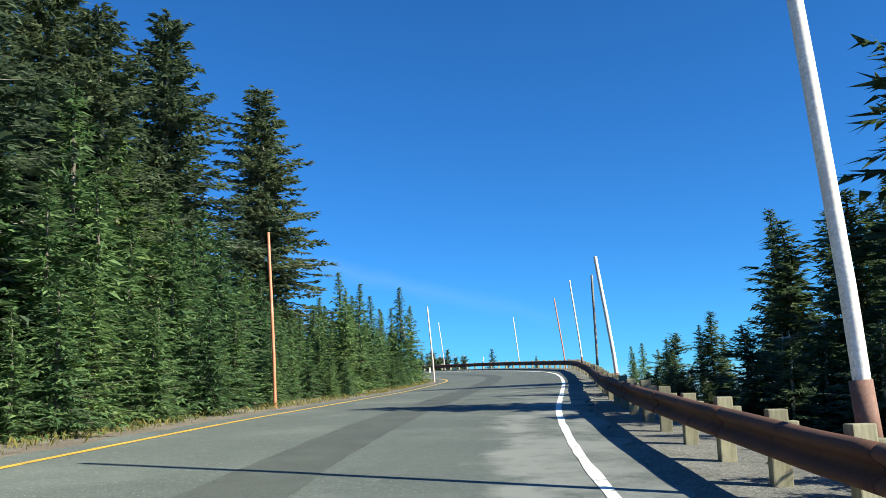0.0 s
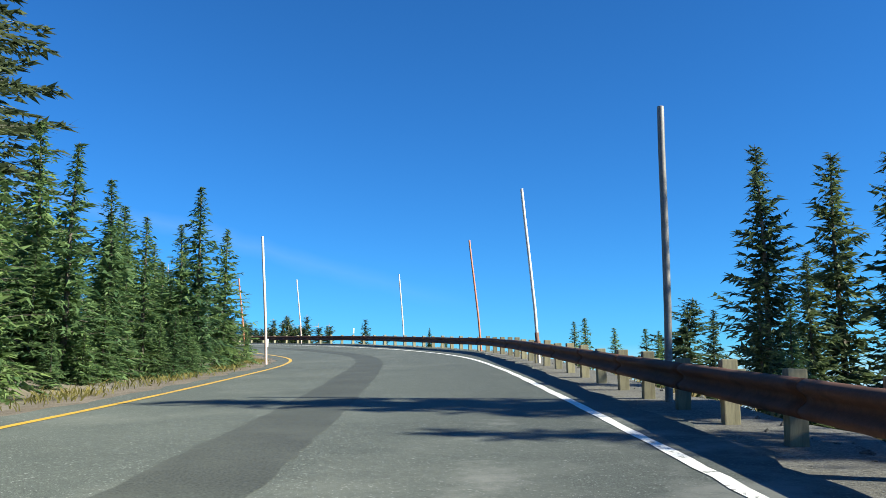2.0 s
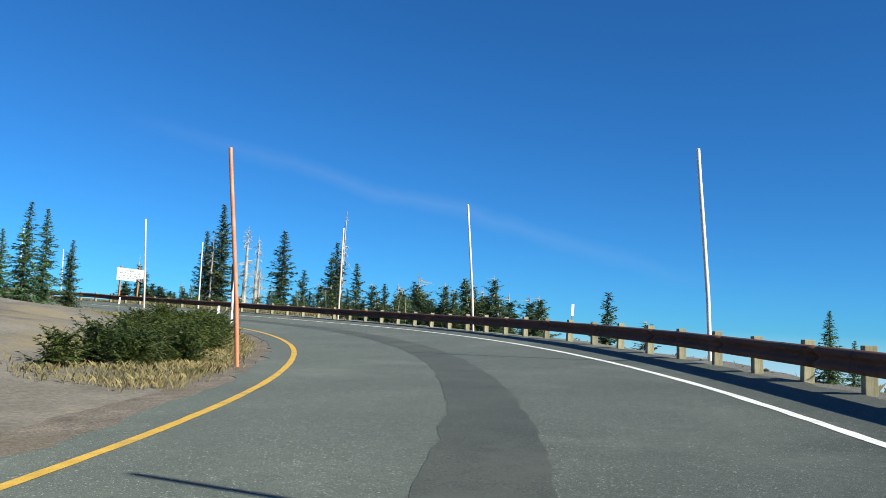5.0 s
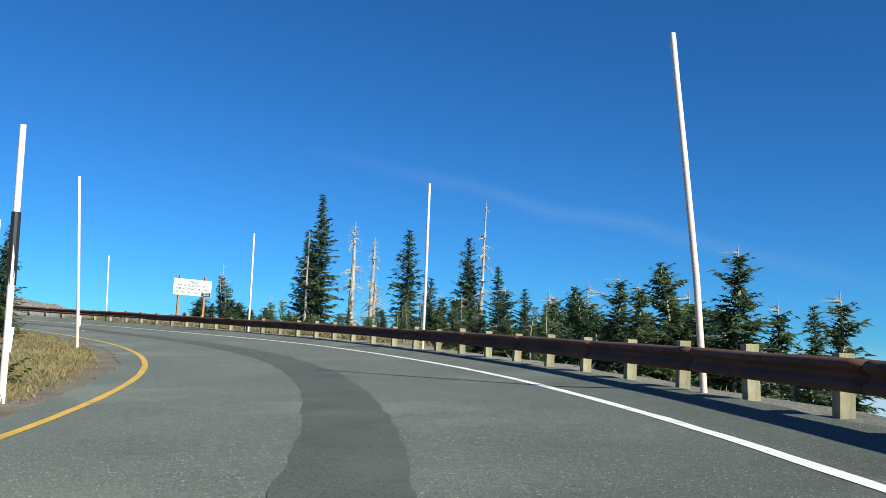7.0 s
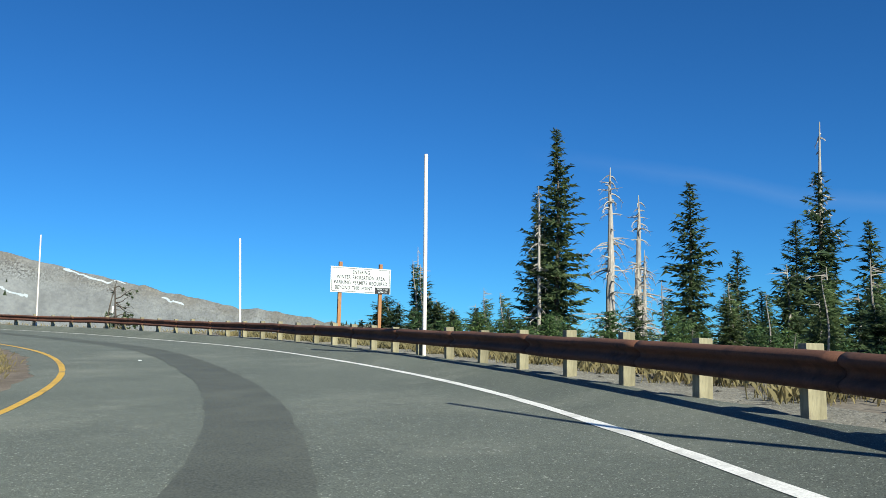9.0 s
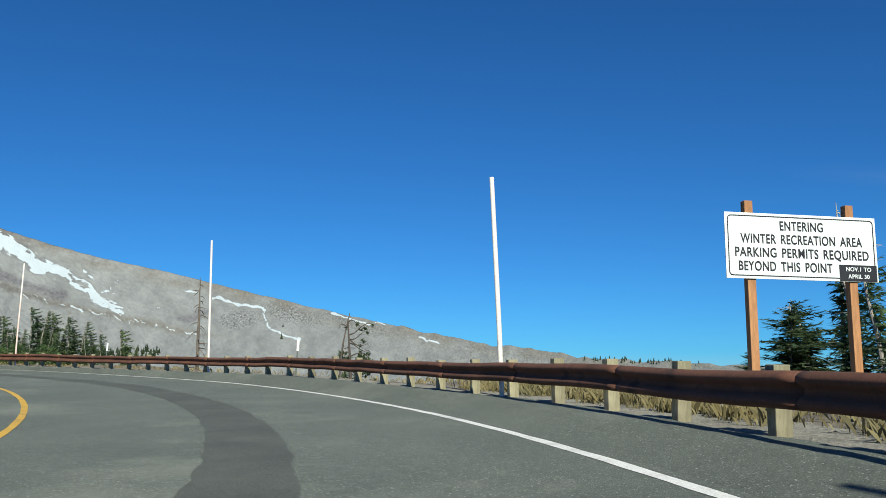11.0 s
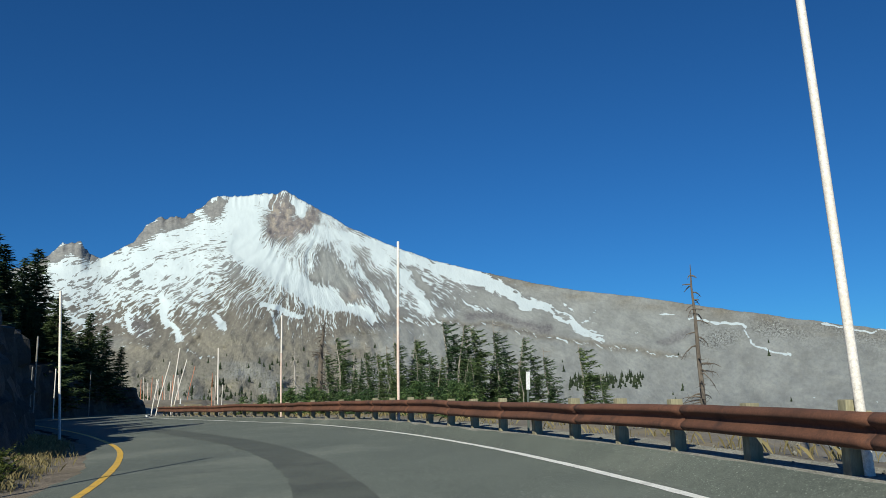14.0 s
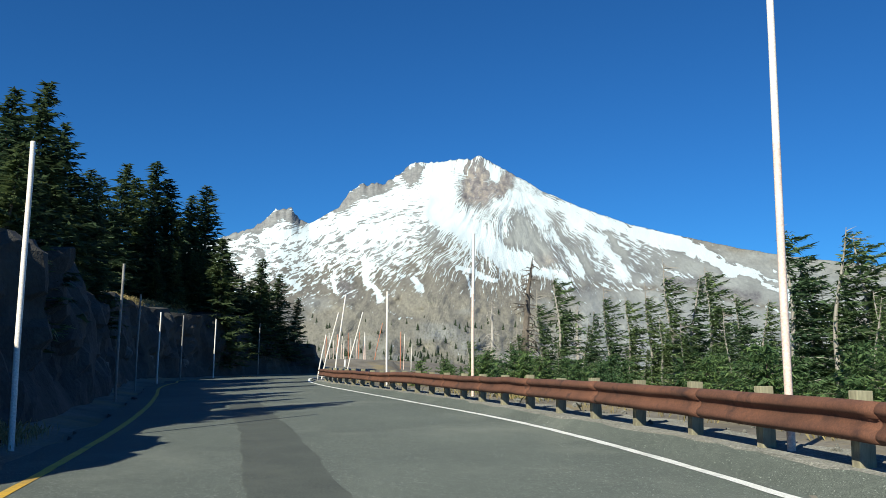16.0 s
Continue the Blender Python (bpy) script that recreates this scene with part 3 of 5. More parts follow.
for y0, h0, lean, paint in ((102.4, 5.5, 0.0, "orange"), (102.9, 5.3, 0.1, "pink"), (104.0, 3.8, 0.1, "white"), (96.9, 4.2, 0.0, "pink"), (98.4, 5.5, 1.2, "orange")):
    pole_at(-200, y0, 0.0, lean, h0, paint)
for k in range(12):
    pole_at(-198 + 1.3 * math.sin(3.1 * k), 91.6 + 0.56 * k, 0.0, 0.15 * math.sin(5 * k), 3.4 + 0.6 * math.sin(2.3 * k), "pink" if k % 3 else "orange")
pole_at(-5.9, 26.5, -0.25, 0.2, 5.7, "orange")
pole_at(-2.1, 62.3, -0.35, 0.2, 5.65, "pink", radius=0.058)
pole_at(-5.1, 82.9, -0.6, -0.1, 5.2, "orange")
pole_at(-11.9, 97.9, -0.2, 0.0, 4.35, "white", band=(0.42, 0.68))
pole_at(-22.7, 110.1, -0.2, -0.5, 5.9, "pink")
pole_on(140.6, -6.5, 5.75, "pink", (0, 0))
pole_at(-73.4, 125.1, -0.2, -0.3, 4.7, "white")
pole_at(-91.8, 119.55, -0.6, -0.5, 5.7, "white")
for s0, h in ((219, 5.2), (231, 4.9), (243, 4.7), (249.5, 4.8), (256, 4.9), (264.5, 5.0)):
    pole_on(s0, -5.3 if s0 < 250 else -5.0, h, "white" if s0 in (243, 256) else "grey", (0.05, 0.05))


# ---- delineators ----
def delineator(s, d, height=1.25):
    p = place(s, d)
    z = float(ground_z(p[:1], p[1:2])[0])
    r = [lerp(s, RIGHT[:, k]) for k in (0, 1)]
    root = thing("delineator", "white reflector panel on a green steel stake", "delineator", (0, 0, 0), "delineators along the road")
    part("stake", box(0.05, 0.02, height - 0.2, -0.2, 0.004), M_DELINEATOR, root)
    part("reflector", box(0.1, 0.008, 0.42, height - 0.5, 0.003, (0, -0.018)), M_REFLECTOR, root, "white reflector panel")
    root.matrix_basis = pose(p[0], p[1], z, 0, 2, math.degrees(math.atan2(r[1], r[0])))
    return root


for s0, d0, h0 in ((92.9, 5.4, 1.4), (166.6, 5.3, 1.45), (184.9, 5.6, 1.5), (72, -5.7, 1.25), (104.5, -5.8, 1.2), (127, -5.3, 1.25), (235, 6.0, 1.4)):
    delineator(s0, d0, h0)


# ---- the sign ----
def lettering(text, size):
    cu = bpy.data.curves.new("lettering", "FONT")
    cu.body, cu.size, cu.align_x, cu.align_y, cu.extrude, cu.space_character = text, size, "CENTER", "CENTER", 0.003, 1.08
    cu.offset = 0.016 * size
    ob = bpy.data.objects.new("lettering", cu)
    scene.collection.objects.link(ob)
    bpy.context.view_layer.update()
    me = bpy.data.meshes.new_from_object(ob.evaluated_get(bpy.context.evaluated_depsgraph_get()))
    bpy.data.objects.remove(ob)
    bpy.data.curves.remove(cu)
    return me


def road_sign():
    root = thing("road_sign", "white rectangular winter recreation road sign on two timber posts", "road sign")
    w, h, z0 = 2.86, 1.13, 2.25
    for x in (-0.95, 0.97):
        part("sign_post", box(0.15, 0.13, 4.1, -0.5, 0.012, (x, 0.09)), M_POST, root, "red-brown stained timber post")
    board = part("board", box(w, 0.02, h, z0, 0.006), M_SIGN, root)
    for sx, sz, x, z in ((w - 0.22, 0.018, 0, z0 + 0.045), (w - 0.22, 0.018, 0, z0 + h - 0.063), (0.018, h - 0.22, -w / 2 + 0.055, z0 + 0.11), (0.018, h - 0.22, w / 2 - 0.055, z0 + 0.11)):
        part("border", box(sx, 0.004, sz, z, 0, (x, -0.013)), M_BLACK, board)
    for cx, cz, a0 in ((-1, 1, 90), (1, 1, 0), (1, -1, 270), (-1, -1, 180)):
        px, pz = cx * (w / 2 - 0.115), z0 + h / 2 + cz * (h / 2 - 0.115)
        arc = [(px + 0.06 * math.cos(radians(a0 + t)), -0.013, pz + 0.06 * math.sin(radians(a0 + t))) for t in (0, 22, 45, 68, 90)]
        part("border", mesh_of("border", *tube(arc, [0.009] * 5, 6), M_BLACK), M_BLACK, board)
    rows = (("ENTERING", 0, 0.82), ("WINTER RECREATION AREA", 0, 2.3), ("PARKING PERMITS REQUIRED", 0, 2.52), ("BEYOND THIS POINT", -0.33, 1.75))
    for k, (line, x, want) in enumerate(rows):
        meshes = [lettering(word, 0.225) for word in line.split()]
        spans = [max(v.co.x for v in me.vertices) - min(v.co.x for v in me.vertices) for me in meshes]
        space = 0.13
        fit = want / (sum(spans) + space * (len(spans) - 1))
        left = x - want / 2
        for me, span in zip(meshes, spans):
            me.materials.append(M_BLACK)
            ob = part("word", me, M_BLACK, board)
            ob.matrix_basis = Matrix.Translation((left + span * fit / 2, -0.014, z0 + h - 0.215 - 0.235 * k)) @ pose(0, 0, 0, 90) @ Matrix.Diagonal((fit, 1.0, 1.0, 1.0))
            left += (span + space) * fit
    plaque = part("plaque", box(0.72, 0.012, 0.28, z0 + 0.01, 0.004, (w / 2 - 0.39, -0.016)), M_BLACK, root, "small black plaque with white letters")
    for k, words in enumerate(("NOV.1 TO", "APRIL 30")):
        me = lettering(words, 0.1)
        me.materials.append(M_SIGN)
        ob = part("words", me, M_SIGN, plaque)
        ob.matrix_basis = Matrix.Translation((w / 2 - 0.39, -0.026, z0 + 0.21 - 0.125 * k)) @ pose(0, 0, 0, 90)
    x, y = -39.1, 136.4
    z = float(ground_z(np.array([x]), np.array([y]))[0])
    root.matrix_basis = pose(x, y, 6.72 - 2.25, 0, 0, math.degrees(math.atan2(2.6, 1.2)))
    return root


road_sign()


# ---- conifers ----
def conifer(seed, height, radius, boughs, droop=0.3, bare=0.04, twig=0.3, flag=None, dead_top=0.0, power=0.8, spacing=0.1, jag=0.3, stout=0.011, spread=0.3, lift=0.12, fat=0.5, sway=0.012, inner=0.1, core=3, gaps=0.0):
    """Trunk and crown meshes of one conifer. flag: the way to which the wind has swept its branches."""
    rng = np.random.default_rng(seed)
    lean = rng.normal(0, sway, 2) * height

    def axis_at(z):
        u = z / height
        return np.array([lean[0] * u**2 + sway * height * 0.35 * math.sin(u * 7 + seed), lean[1] * u**2 + sway * height * 0.25 * math.sin(u * 9 + 2 * seed), z])

    zs = np.linspace(0, 1, 12)
    base_r = stout * height + 0.02
    wood_v, wood_f = tube([axis_at(u * height) for u in zs], list(base_r * (1 - zs) ** 0.8 + 0.008), 7)
    tris = []
    for i in range(boughs):
        u = bare + (1 - dead_top - bare) * ((i + rng.random()) / boughs) ** 1.1
        room = max(0.0, 1 - u / (1 - 0.5 * dead_top)) ** power * (0.72 + 0.28 * min(1.0, u / 0.1))
        az = 2.39996 * i + rng.normal(0, 0.45)
        length = radius * room * (1.05 - 2 * jag * rng.random() ** 1.6) + 0.012 * height * rng.uniform(0.5, 1.4)
        if rng.random() < 0.1:
            length *= 1.22
        # whole clumps of boughs missing
        length *= 1 - gaps * smooth(math.sin(23 * u + 1.7 * math.sin(az + seed) + seed) + 0.6 * math.sin(2 * az + 11 * u), 0.1, 0.9)
        if flag is not None:
            swept = min(1.0, u / 0.3)
            turn = (az - flag + math.pi) % (2 * math.pi) - math.pi
            az = flag + turn * (1 - 0.45 * swept)
            length *= 1 - swept * (0.75 - 0.75 * (0.5 + 0.5 * math.cos(turn)) ** 0.8)
        out = np.array([math.cos(az), math.sin(az), 0])
        side = np.array([-out[1], out[0], 0])
        foot = axis_at(min(u * height, height * 0.985))
        rise, sag = rng.normal(lift, 0.13) + 0.45 * u**2, droop * rng.uniform(0.6, 1.4) * (1 - 0.5 * u)

        def at(t):
            t = np.asarray(t, float)[..., None]
            return foot + out * length * t + np.array([0, 0, 1.0]) * length * (rise * t - sag * t**2 + 0.12 * t**4)

        if length > 0.34 * radius + 0.3:
            w = 0.005 + 0.009 * length
            (a, m, e), up = at([0, 0.5, 0.92]), np.array([0, 0, 1.0])
            k = len(wood_v)
            wood_v.extend([a + side * w, a - side * w, a + up * w, m + side * w * 0.6, m - side * w * 0.6, m + up * w * 0.6, e])
            wood_f.extend([(k, k + 1, k + 4, k + 3), (k + 1, k + 2, k + 5, k + 4), (k + 2, k, k + 3, k + 5), (k + 3, k + 4, k + 6), (k + 4, k + 5, k + 6), (k + 5, k + 3, k + 6)])
        n = 2 * max(3, int(length / spacing))
        t = 1 - (1 - (np.arange(n) + rng.random(n)) / n) ** 1.1 * (1 - inner)
        q = rng.uniform(-1, 1, n) * spread * length * np.clip(1.12 - t, 0.1, 0.85)
        p = at(t) + side * q[:, None] - np.array([0, 0, 1.0]) * (np.abs(q) * rng.uniform(0.1, 0.5, n))[:, None]
        d = out * rng.uniform(0.35, 0.95, n)[:, None] + side * (np.sign(q) * rng.uniform(0.1, 0.9, n))[:, None]
        d[:, 2] += rng.normal(-0.08 - 0.25 * sag, 0.26, n)
        d /= np.linalg.norm(d, axis=1)[:, None]
        c = np.cross(d, np.c_[rng.normal(0, 0.5, (n, 2)), np.ones(n)])
        c /= np.linalg.norm(c, axis=1)[:, None] + 1e-9
        ln = (twig * rng.uniform(0.55, 1.3, n) * min(1.0, 0.4 + length))[:, None]
        c = c * ln * fat * 0.5 * rng.uniform(0.7, 1.3, (n, 1))
        tris.append(np.stack([p - d * ln * 0.2 - c, p - d * ln * 0.2 + c, p + d * ln], 1))
        # broad shaded sprays close to the trunk
        t = rng.uniform(0.0, 0.4, core)
        p = at(t)
        d = out * rng.uniform(0.5, 1.0, core)[:, None] + side * rng.normal(0, 0.7, core)[:, None]
        d[:, 2] += rng.normal(-0.25, 0.3, core)
        c = np.cross(d, rng.normal(0, 1, (core, 3)) + np.array([0, 0, 0.4]))
        c /= np.linalg.norm(c, axis=1)[:, None] + 1e-9
        wide = rng.uniform(0.2, 0.36, (core, 1)) * (0.2 + 0.8 * length)
        tris.append(np.stack([p - c * wide * 0.3, p + c * wide * 0.3, p + d * wide], 1))
    for z in np.linspace(1 - dead_top - 0.1, 0.99, 14):
        if dead_top > 0.02:
            break
        n, ln = 5, 0.5 * twig * (1.15 - z) / 0.25
        az = rng.random(n) * 6.28
        d = np.stack([np.cos(az), np.sin(az), rng.uniform(0.1, 1.2, n)], 1)
        p = axis_at(z * height) + 0 * d
        c = np.cross(d, (0.1, 0.2, 1.0)) * ln * 0.14
        tris.append(np.stack([p - c, p + c, p + d * ln * 0.8], 1))
    if dead_top > 0.02:
        for _ in range(int(60 * dead_top) + 8):
            z = height * rng.uniform(1 - dead_top - 0.1, 0.98)
            az, ln = (rng.random() * 6.28 if flag is None else flag + rng.normal(0, 0.7)), rng.uniform(0.1, 0.6)
            a = axis_at(z)
            k = len(wood_v)
            e = a + np.array([math.cos(az) * ln, math.sin(az) * ln, rng.uniform(-0.15, 0.15)])
            wood_v.extend([a + np.array([0, 0, 0.015]), a - np.array([0, 0, 0.015]), a + np.array([0.012, 0.012, 0]), e])
            wood_f.extend([(k, k + 1, k + 3), (k + 1, k + 2, k + 3), (k + 2, k, k + 3)])
    verts = np.concatenate(tris).reshape(-1, 3)
    return (wood_v, wood_f), (verts, np.arange(len(verts)).reshape(-1, 3))


def make_tree(label, seed, material, bark=None, name="conifer", category="tree", group="conifers", **shape):
    root = thing(name, label, category, (0, 0, -500), group)
    wood, leaves = conifer(seed, **shape)
    bark = bark or M_BARK
    part("trunk", mesh_of("trunk", *wood, bark), bark, root)
    part("crown", mesh_of("crown", *leaves, material), material, root)
    root["span"] = shape["height"]
    return root


def bare_snag(label, seed, height, limbs, reach, bark, group="dead snags", stout=0.009):
    rng = np.random.default_rng(seed)
    root = thing("dead_tree", label, "dead tree", (0, 0, -500), group)
    zs = np.linspace(0, 1, 11)
    wob = rng.normal(0, 0.035, (11, 2)).cumsum(0) * 0.5
    spine = np.c_[wob, zs * height]
    part("trunk", mesh_of("trunk", *tube(spine, list((stout * height + 0.02) * (1 - zs) ** 0.7 + 0.012), 8), bark), bark, root)
    for k in range(limbs):
        u = rng.uniform(0.2, 0.97)
        a = np.array([np.interp(u, zs, spine[:, 0]), np.interp(u, zs, spine[:, 1]), u * height])
        az, ln = rng.random() * 6.28, reach * (1.15 - u) * rng.uniform(0.35, 1.1)
        bend = rng.uniform(-1.0, 0.0)
        pts = [a + np.array([math.cos(az + 0.3 * t) * ln * t, math.sin(az + 0.3 * t) * ln * t, ln * (0.1 * t + bend * t * t)]) for t in (0, 0.35, 0.7, 1.0)]
        v, f = tube(pts, [0.05 * (1.1 - u) + 0.014, 0.028, 0.016, 0.006], 4)
        for t in (0.3, 0.5, 0.7, 0.9):
            b = pts[1] * (1 - t) + pts[3] * t
            e = b + (rng.normal(0, 0.22, 3) - np.array([0, 0, 0.12])) * min(ln, 1.2)
            tv, tf = tube([b, e], [0.009, 0.003], 3)
            n = len(v)
            v.extend(tv)
            f.extend([tuple(i + n for i in q) for q in tf])
        part("limb", mesh_of("limb", v, f, bark), bark, root)
    root["span"] = height
    return root


def flag_tree(label, seed, height):
    """A gnarled two-stemmed pine, its limbs swept to one side, dead at the top."""
    g = np.random.default_rng(seed)
    root = thing("flag_tree", label, "tree", (0, 0, -500), "dead snags")
    u = np.linspace(0, 1, 12)
    stems = [np.c_[0.12 * np.sin(3.2 * u), 0.16 * np.sin(4.1 * u) + 0.1 * u, u * height * 0.93], np.c_[0.1 * np.sin(4 * u), -0.5 * np.sin(2.6 * u) ** 2 - 0.05 + 0.25 * u, (0.12 + 0.86 * u) * height]]
    for spine, r in zip(stems, (0.15, 0.1)):
        part("trunk", mesh_of("trunk", *tube(spine, list(r * (1 - 0.78 * u)), 8), M_DEAD), M_DEAD, root)
    leaves = []
    for k in range(26):
        h = 0.08 + 0.86 * (k + g.random()) / 26
        a = np.array([np.interp(h * height, stems[0][:, 2], stems[0][:, j]) for j in (0, 1)] + [h * height])
        lee = k % 5 != 4
        az = (math.pi / 2 if lee else -math.pi / 2) + g.normal(0, 0.35)
        ln = (2.1 - 0.9 * h) * g.uniform(0.6, 1.1) * (1.0 if lee else 0.5)
        dip = g.uniform(-0.35, 0.12) if h < 0.8 else g.uniform(-0.1, 0.45)
        pts = [a + np.array([math.cos(az) * ln * t, math.sin(az) * ln * t, ln * (dip * t + 0.12 * math.sin(5 * t + k))]) for t in (0, 0.25, 0.5, 0.75, 1.0)]
        v, f = tube(pts, [0.04, 0.034, 0.025, 0.017, 0.008], 5)
        for t in (0.35, 0.6, 0.8, 0.95):
            b = a + (pts[4] - a) * t
            tv, tf = tube([b, b + g.normal(0, 0.2, 3)], [0.012, 0.004], 3)
            n = len(v)
            v.extend(tv)
            f.extend([tuple(i + n for i in q) for q in tf])
        part("limb", mesh_of("limb", v, f, M_DEAD), M_DEAD, root)
        full = 2.6 if h < 0.5 else 1.5 if h < 0.75 else 0.2
        for c in range(int(11 * ln * full)):
            t = g.uniform(0.25, 1.0)
            mid = a + (pts[4] - a) * t + g.normal(0, 0.13, 3)
            d = g.normal(0, 1, (34, 3)) + np.array([math.cos(az), math.sin(az), 0.1]) * 0.9
            d /= np.linalg.norm(d, axis=1)[:, None]
            w = np.cross(d, g.normal(0, 1, (34, 3)))
            w *= 0.028 / (np.linalg.norm(w, axis=1)[:, None] + 1e-9)
            leaves.append(np.stack([mid + w, mid - w, mid + d * g.uniform(0.08, 0.22, (34, 1))], 1))
    leaves = np.concatenate(leaves).reshape(-1, 3)
    part("crown", mesh_of("crown", leaves, np.arange(len(leaves)).reshape(-1, 3), M_FIR), M_FIR, root)
    root["span"] = height
    return root


def plant(proto, x, y, tip=None, height=None, turn=None, sink=0.1, squeeze=1.0, tilt=0.0):
    """Stands a copy of a tree on the ground, as tall as told or up to a tip."""
    z = float(ground_z(np.array([x]), np.array([y]))[0]) - sink
    h = (tip - z) if tip is not None else height
    k = h / proto["span"]
    turn = rng.uniform(0, 360) if turn is None else turn
    ob = copy_thing(proto, pose(x, y, z, tilt, 0, turn))
    ob.scale = (k * squeeze, k * squeeze, k)
    return ob


rng = random.Random(11)
TALL = [make_tree("tall dense dark green fir with a ragged crown", 31 + k, M_TALL, M_STEM, name="fir_tree", group="tall firs", height=20.0, radius=r, boughs=540, droop=0.35, bare=0.03, twig=0.29, power=0.6, spacing=0.095, jag=0.28, lift=0.05, fat=0.6, inner=0.2, core=3, gaps=0.3) for k, r in enumerate((5.0, 4.5))]
YOUNG = [make_tree("young bright green mountain hemlock with drooping boughs", 41 + k, M_HEMLOCK, name="young_hemlock", group="young hemlocks", height=7.0, radius=r, boughs=250, droop=0.45, bare=0.015, twig=0.26, power=0.95, spacing=0.135, jag=0.36, lift=0.15, fat=0.44, core=2, gaps=0.2) for k, r in enumerate((1.8, 1.55, 2.05))]
SPIRE = [make_tree("spire-topped dark mountain hemlock with ragged level boughs", 51 + k, M_FIR, name="hemlock_tree", group="hemlocks on the slope", height=14.0, radius=r, boughs=320, droop=0.34, bare=0.02, twig=0.32, power=0.85, spacing=0.12, jag=0.42, fat=0.48, core=4, gaps=0.4) for k, r in enumerate((3.0, 3.4))]
SPIRE_FAR = [make_tree("spire-topped dark mountain hemlock above the rock cutting", 55 + k, M_FIR, name="hemlock_tree", group="hemlocks above the cutting", height=14.0, radius=r, boughs=230, droop=0.3, bare=0.02, twig=0.5, power=0.85, spacing=0.2, jag=0.36, fat=0.55, core=5) for k, r in enumerate((3.0, 3.4))]
WINDY = [make_tree("wind-swept hemlock with pale bare stems and one-sided boughs", 61 + k, M_WIND, M_STEM, name="windswept_tree", group="wind-swept hemlocks", height=5.0, radius=r, boughs=180, droop=0.3, bare=0.02, twig=0.18, fat=0.4, core=2, gaps=0.25, flag=f, dead_top=t, power=0.55, spacing=0.055, jag=0.42, stout=0.0085, lift=0.1, sway=0.03) for k, (r, f, t) in enumerate(((1.6, 1.6, 0.05), (1.4, 1.4, 0.14), (1.75, 1.8, 0.03)))]
DENSE = [make_tree("stocky dark green hemlock with pale dead leader tips", 91 + k, M_FIR, M_STEM, name="slope_hemlock", group="slope hemlocks", height=5.0, radius=r, boughs=200, droop=0.34, bare=0.02, twig=0.17, power=0.62, spacing=0.06, jag=0.46, sway=0.025, fat=0.46, dead_top=t, core=5, gaps=0.62) for k, (r, t) in enumerate(((1.6, 0.07), (1.9, 0.02)))]
BUSH = [make_tree("low spreading dark green conifer bush", 71, M_HEMLOCK, name="conifer_bush", category="bush", group="bushes", height=2.2, radius=1.9, boughs=90, droop=0.25, bare=0.02, twig=0.21, power=0.5, spacing=0.08, jag=0.4, fat=0.4)]
SHRUB = [make_tree("low leafy green shrub on the dry bank", 72, M_SHRUB, name="shrub", category="shrub", group="shrubs", height=1.0, radius=0.95, boughs=80, droop=0.1, bare=0.03, twig=0.09, power=0.4, spacing=0.042, fat=0.7, lift=0.4, jag=0.42)]
SNAG = [bare_snag("bleached silver dead tree with broken limbs", 81, 9.0, 95, 1.9, M_SILVER, stout=0.022), bare_snag("thin grey dead tree with short bare twigs", 82, 9.0, 60, 1.0, M_SILVER), flag_tree("gnarled half-dead wind-flagged pine with green tufts", 83, 8.0), bare_snag("dark brown leaning dead trunk with broken stubs", 84, 8.0, 75, 1.5, M_BARK, stout=0.02), bare_snag("tall grey-brown dead tree with a broken tip and bare limbs", 85, 9.0, 46, 1.5, M_BARK, stout=0.012)]

# the wood left of the road
for x, y, tip, k in ((-13.1, 54.6, 21.4, 0), (-13.6, 37.5, 18.6, 0), (-15.5, 29.5, 17.6, 1), (-11.6, 26.5, 13.6, 1), (-17.5, 44, 13, 1), (-19, 60, 12, 0), (-18, 35, 13.5, 0), (-13, 20, 16, 1), (-15, 14, 17, 0), (-14, 6, 16, 1)):
    plant(TALL[k], x, y, tip=tip, squeeze=1.2)
for x, y, tip, k in ((-6.8, 47.5, 7.4, 0), (-5.6, 46.1, 6.5, 1), (-5.1, 48.0, 6.0, 0), (-5.7, 41.3, 5.5, 2), (-3.6, 59.4, 6.6, 2), (-4.0, 55.2, 7.4, 1), (-4.5, 54.9, 6.0, 0), (-5.2, 62.8, 5.6, 1), (-6.2, 64.7, 6.8, 0), (-4.9, 51.2, 5.6, 1)):
    plant(YOUNG[k], x, y, tip=tip)
for s0 in np.arange(2, 70, 1.35):
    for row in range(3):
        d0 = -lerp(s0, Y_S) - 2.3 - 2.0 * row - rng.uniform(-0.3, 0.7)
        if rng.random() < 0.12:
            continue
        tall = (rng.uniform(1.8, 3.8), rng.uniform(3.6, 7.0), rng.uniform(6.0, 10.5))[row] * (1.0 if s0 < 28 else 0.75 if s0 < 36 else 0.62 if s0 > 52 or row == 0 else 0.58)
        p = place(s0 + rng.uniform(-0.6, 0.6), d0)
        plant(YOUNG[rng.randrange(3)], p[0], p[1], height=tall, squeeze=1.3 if row == 0 else 1.2)

